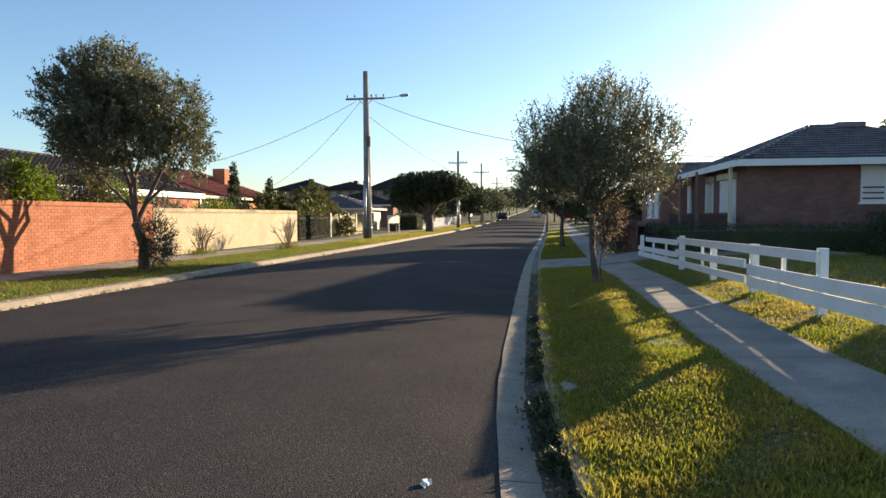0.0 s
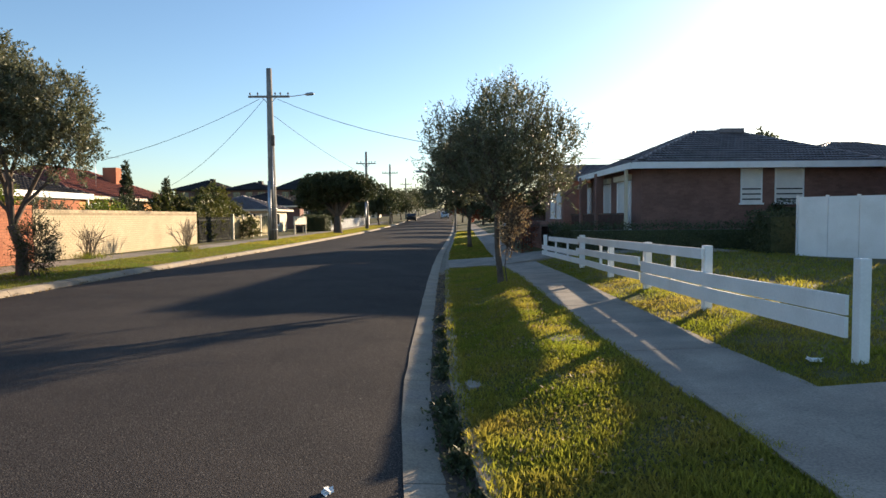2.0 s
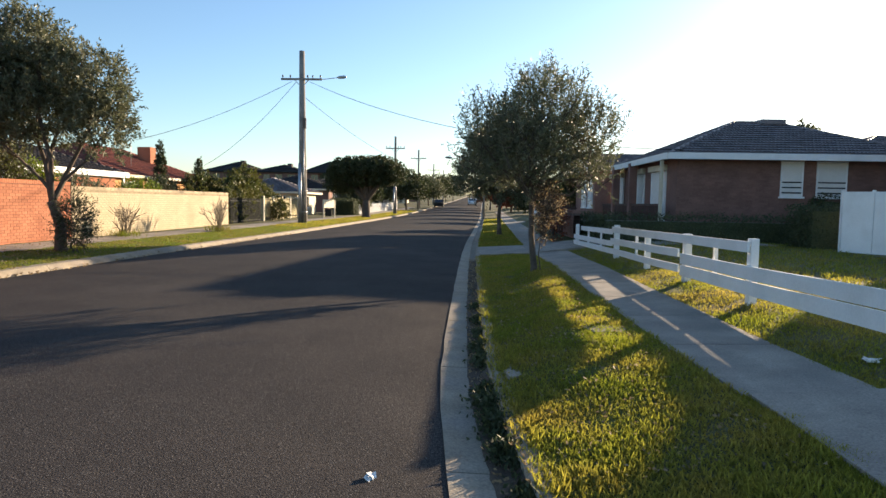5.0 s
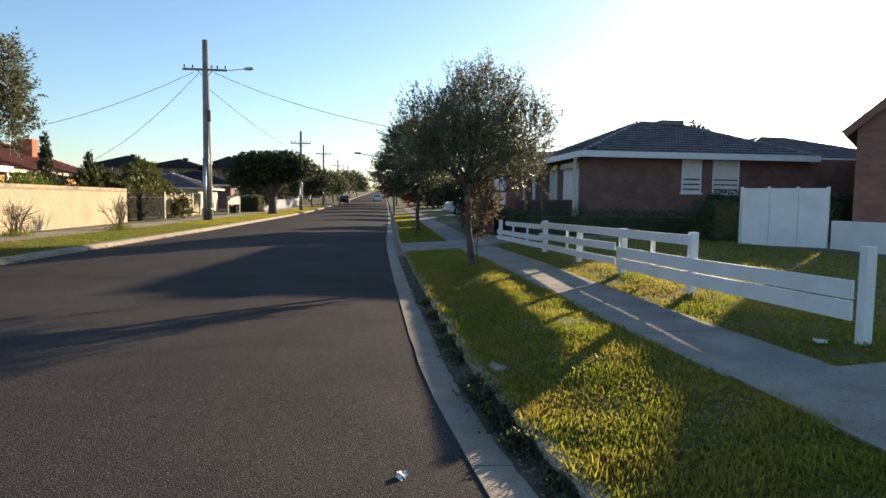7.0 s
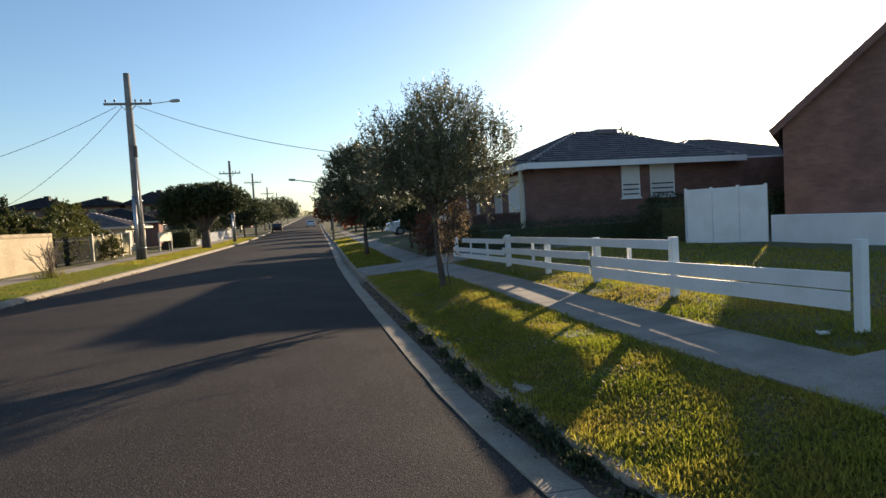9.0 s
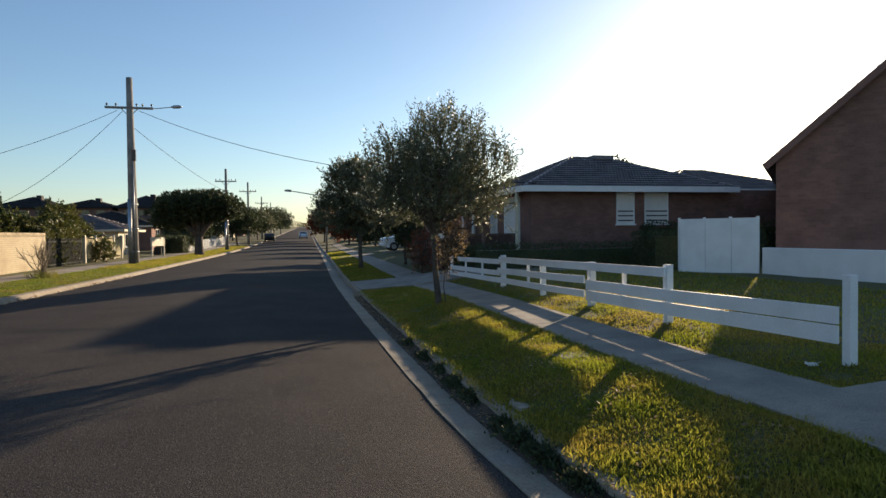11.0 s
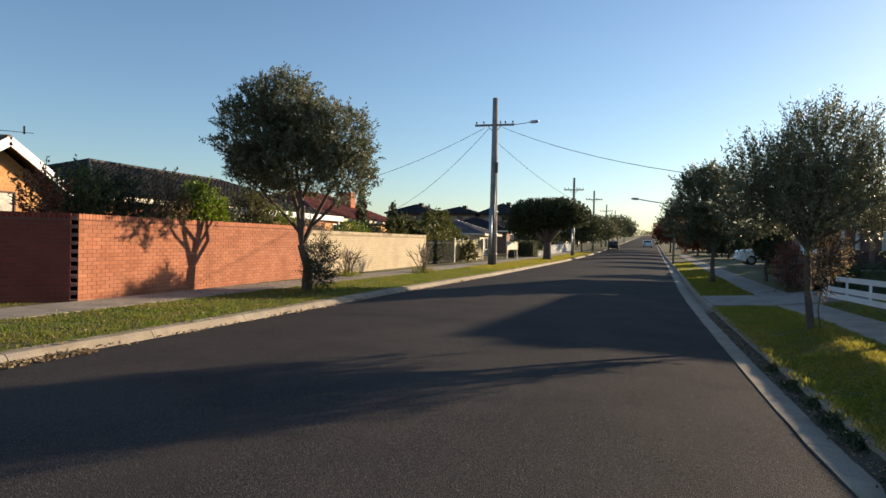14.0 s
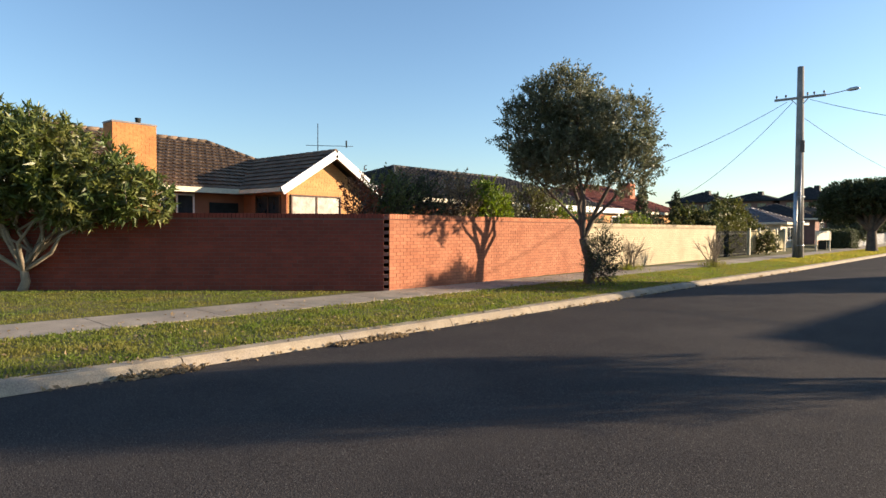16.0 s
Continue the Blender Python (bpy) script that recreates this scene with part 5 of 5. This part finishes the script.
# ---- parked cars ----
def car(name, label, x, y, turn, paint, seed):
    """A hatchback: body by side outline, cabin glass, wheels with rims, lamps."""
    c = thing(name, label, "car", (x, y, 0.0), "parked cars")
    z0 = ground_z(x, y) + 0.04 if not along(LEFT, y) < x < along(RIGHT, y) else 0.05 + climb(y)
    side = [(-2.05, 0.35), (-2.1, 0.7), (-2.0, 0.92), (-1.2, 1.0), (-0.55, 1.42), (0.7, 1.48), (1.55, 1.35), (1.95, 0.98), (2.05, 0.7), (2.02, 0.32), (1.6, 0.22), (-1.7, 0.22)]
    m = pose(x, y, z0, 0, 0, turn)

    def put(name2, s, mat, par, lab="", bevel=0.0):
        s.v = [tuple(m @ Vector(v)) for v in s.v]
        return part(name2, s, mat, par, lab, bevel=bevel)

    body = put("body", Shape().prism(side, "y", -0.84, 0.84), paint, c, bevel=0.06)
    for sy in (-0.845, 0.845):
        put("side_glass", Shape().prism([(-1.0, 1.02), (-0.5, 1.36), (0.65, 1.41), (1.4, 1.3), (1.6, 1.03)], "y", sy - 0.006, sy + 0.006), GLASS, body)
    put("windscreen", Shape().hexa((-0.9, 0, 1.235), (0.27, 0, 0.175), (0, 0.72, 0), (-0.008, 0, 0.012)), GLASS, body)
    put("rear_glass", Shape().hexa((1.77, 0, 1.18), (0.13, 0, -0.13), (0, 0.68, 0), (0.012, 0, 0.012)), GLASS, body)
    for wx in (-1.3, 1.3):
        for wy in (-0.78, 0.78):
            w = put("tyre", Shape().tube([(wx, wy - 0.1, 0.31), (wx, wy - 0.08, 0.31), (wx, wy + 0.08, 0.31), (wx, wy + 0.1, 0.31)], [0.27, 0.31, 0.31, 0.27], 16), RUBBER, c)
            s2 = math.copysign(0.105, wy)
            put("rim", Shape().tube([(wx, wy + s2 * 0.9, 0.31), (wx, wy + s2, 0.31)], [0.19, 0.17], 12), GALV, w)
    for hy in (-0.6, 0.6):
        put("headlight", Shape().box(-2.11, hy - 0.16, 0.66, -2.03, hy + 0.16, 0.82), GLASS, c)
        put("tail_light", Shape().box(1.98, hy - 0.12, 0.75, 2.06, hy + 0.12, 0.95), REDLEAF, c)
    put("bumper", Shape().box(-2.15, -0.8, 0.34, -2.02, 0.8, 0.52), paint, c, bevel=0.03)


car("parked_car", "white hatchback parked on a driveway", 7.2, 45.0, 0, CARPAINT, 1)
car("parked_car", "dark car parked beside the far kerb", -4.2, 118, 90, STEEL, 2)
car("parked_car", "pale car parked far along the street", 2.2, 140, 90, CARPAINT, 3)


# ---- small things ----
def litter(name, label, x, y, size, seed, z):
    rng = random.Random(seed)
    s = Shape()
    for _ in range(4):
        c = (x + rng.uniform(-size, size) * 0.3, y + rng.uniform(-size, size) * 0.3, z + size * 0.3 * rng.random() + 0.012)
        a = rng.uniform(0, 3.1)
        s.hexa(c, (size * 0.5 * math.cos(a), size * 0.5 * math.sin(a), size * rng.uniform(-0.2, 0.2)), (-size * 0.3 * math.sin(a), size * 0.3 * math.cos(a), 0.01), (0, 0, 0.002))
    alone(name, s, PAPER, label, "litter")


litter("paper_scrap", "crumpled white paper scrap on the grass", 3.36, 5.38, 0.09, 1, ground_z(3.36, 5.38))
litter("paper_scrap", "small white paper scrap on the asphalt", -0.36, 3.84, 0.055, 2, 0.02)


def fallen(name, label, x0, x1, y0, y1, n, seed, line_off=None, size=0.07):
    rng = np.random.default_rng(seed)
    y = rng.uniform(y0, y1, n)
    x = rng.uniform(x0, x1, n)
    if line_off is not None:
        x = np.array([along(line_off, b) for b in y]) + x
    z = np.array([ground_z(a, b) if not along(LEFT, b) - 0.1 < a < along(RIGHT, b) + 0.4 else 0.015 for a, b in zip(x, y)]) + 0.02
    d = rng.normal(size=(n, 3)) * (1, 1, 0.25)
    tagged(new(name, leaf_mesh(name, np.stack([x, y, z], 1), d, size, size * 0.3, rng, BROWNLEAF)), label, "leaves", kind="stuff")


fallen("fallen_leaves", "brown fallen leaves in the left gutter", -0.15, 0.25, 2, 30, 500, 1, LEFT)
fallen("fallen_leaves", "brown fallen leaves in the right channel", 0.23, 0.45, 2.5, 18, 1500, 2, RIGHT, 0.032)
fallen("leaf_pile", "heap of dry brown leaves against the left kerb", 0.0, 0.3, 3.2, 4.1, 260, 5, LEFT)
fallen("leaf_pile", "heap of dry brown leaves against the left kerb", 0.0, 0.3, 6.1, 7.5, 300, 6, LEFT)
fallen("fallen_leaves", "small brown leaves and twigs in the verge grass", 0.6, 2.0, 3.5, 14, 1500, 8, RIGHT, 0.035)
fallen("fallen_leaves", "scattered brown leaves on the verge", -12.3, -9.2, 2, 20, 900, 3, None, 0.06)


def lawn(name, label, n, seed, sampler, h, w, mat=GRASS):
    rng = np.random.default_rng(seed)
    x, y = sampler(rng, n)
    keep = np.array([(a > -12.9 or b < 10.8 + (a + 12.5) * 1.08) and 0.85 + 0.8 * noise.noise((a * 1.1, b * 1.1, 3)) > rng.random() * 0.55 for a, b in zip(x, y)])
    x, y = x[keep], y[keep]
    z = np.array([ground_z(a, b) for a, b in zip(x, y)]) - 0.01
    d = rng.normal(size=(len(x), 3)) * 0.5 + (0, 0, 0.9)
    tall = np.array([max(0.45, 0.95 + 0.6 * noise.noise((a * 2.3, b * 2.3, 9))) for a, b in zip(x, y)])
    tagged(new(name, leaf_mesh(name, np.stack([x, y, z], 1), d, h, w, rng, mat, 0.2, tall)), label, "grass", kind="stuff")


def strip(line, d0, d1, y0, y1, power=1.0):
    def f(rng, n):
        y = y0 + (y1 - y0) * rng.random(n) ** power
        return np.array([along(line, b) for b in y]) + rng.uniform(d0, d1, n), y
    return f


lawn("grass", "tufty green verge grass beside the kerb", 135000, 1, strip(RIGHT, 0.5, 2.05, 1.6, 18.3, 1.7), 0.054, 0.0055)
lawn("grass", "shaded grass beside the driveway edge", 9000, 9, strip(RIGHT, 1.9, 2.12, 1.6, 4.66, 1.0), 0.048, 0.005)
lawn("grass", "green grass strip at the foot of the white fence", 36000, 2, strip(RIGHT, 2.97, 4.6, 4.68, 18.3, 1.5), 0.055, 0.006)
lawn("grass", "green front lawn behind the white fence", 26000, 3, strip(RIGHT, 4.5, 9.5, 4.68, 19.5, 1.2), 0.08, 0.009)
lawn("grass", "green verge grass along the left kerb", 70000, 4, strip(LEFT, -2.56, -0.2, 1.0, 34, 1.2), 0.06, 0.008, GRASS_LEFT)
lawn("grass", "green lawn before the splayed brick wall", 60000, 5, lambda rng, n: (rng.uniform(-19.5, -12.85, n), rng.uniform(-1, 10.4, n)), 0.05, 0.007, GRASS_LEFT)
lawn("grass", "grass along the far verges", 30000, 6, strip(LEFT, -2.5, -0.2, 34, 90, 1.3), 0.09, 0.02)
lawn("grass", "grass along the far verges", 20000, 7, strip(RIGHT, 0.5, 2.0, 21.8, 60, 1.3), 0.09, 0.018)
lawn("weeds", "taller weeds growing over the kerb", 2600, 8, strip(RIGHT, 0.42, 0.58, 3.2, 18, 1.3), 0.09, 0.006)
rngw = np.random.default_rng(17)
for wy, wr, wh in ((3.6, 0.10, 0.08), (4.25, 0.13, 0.12), (4.7, 0.16, 0.15), (5.15, 0.17, 0.16), (5.5, 0.12, 0.12), (6.5, 0.12, 0.12), (7.1, 0.14, 0.13), (7.8, 0.1, 0.12), (8.7, 0.12, 0.12), (9.8, 0.12, 0.12)):
    wx = along(RIGHT, wy) + 0.40
    n = int(900 * wr / 0.13)
    q = rngw.normal(size=(n, 3)) * (wr * 0.45, wr * 0.95, 0)
    q[:, 2] = np.abs(rngw.normal(size=n)) * wh * 0.25 * np.exp(-(q[:, 0] ** 2 + q[:, 1] ** 2) / (2 * wr * wr))
    tagged(new("weed_clump", leaf_mesh("weed_clump", q + (wx, wy, 0.03), rngw.normal(size=(n, 3)) + (0, 0, 0.8), 0.045, 0.011, rngw, DARKLEAF)), "dark leafy weeds growing in the gutter soil", "weeds", "weeds along the kerb", "stuff")
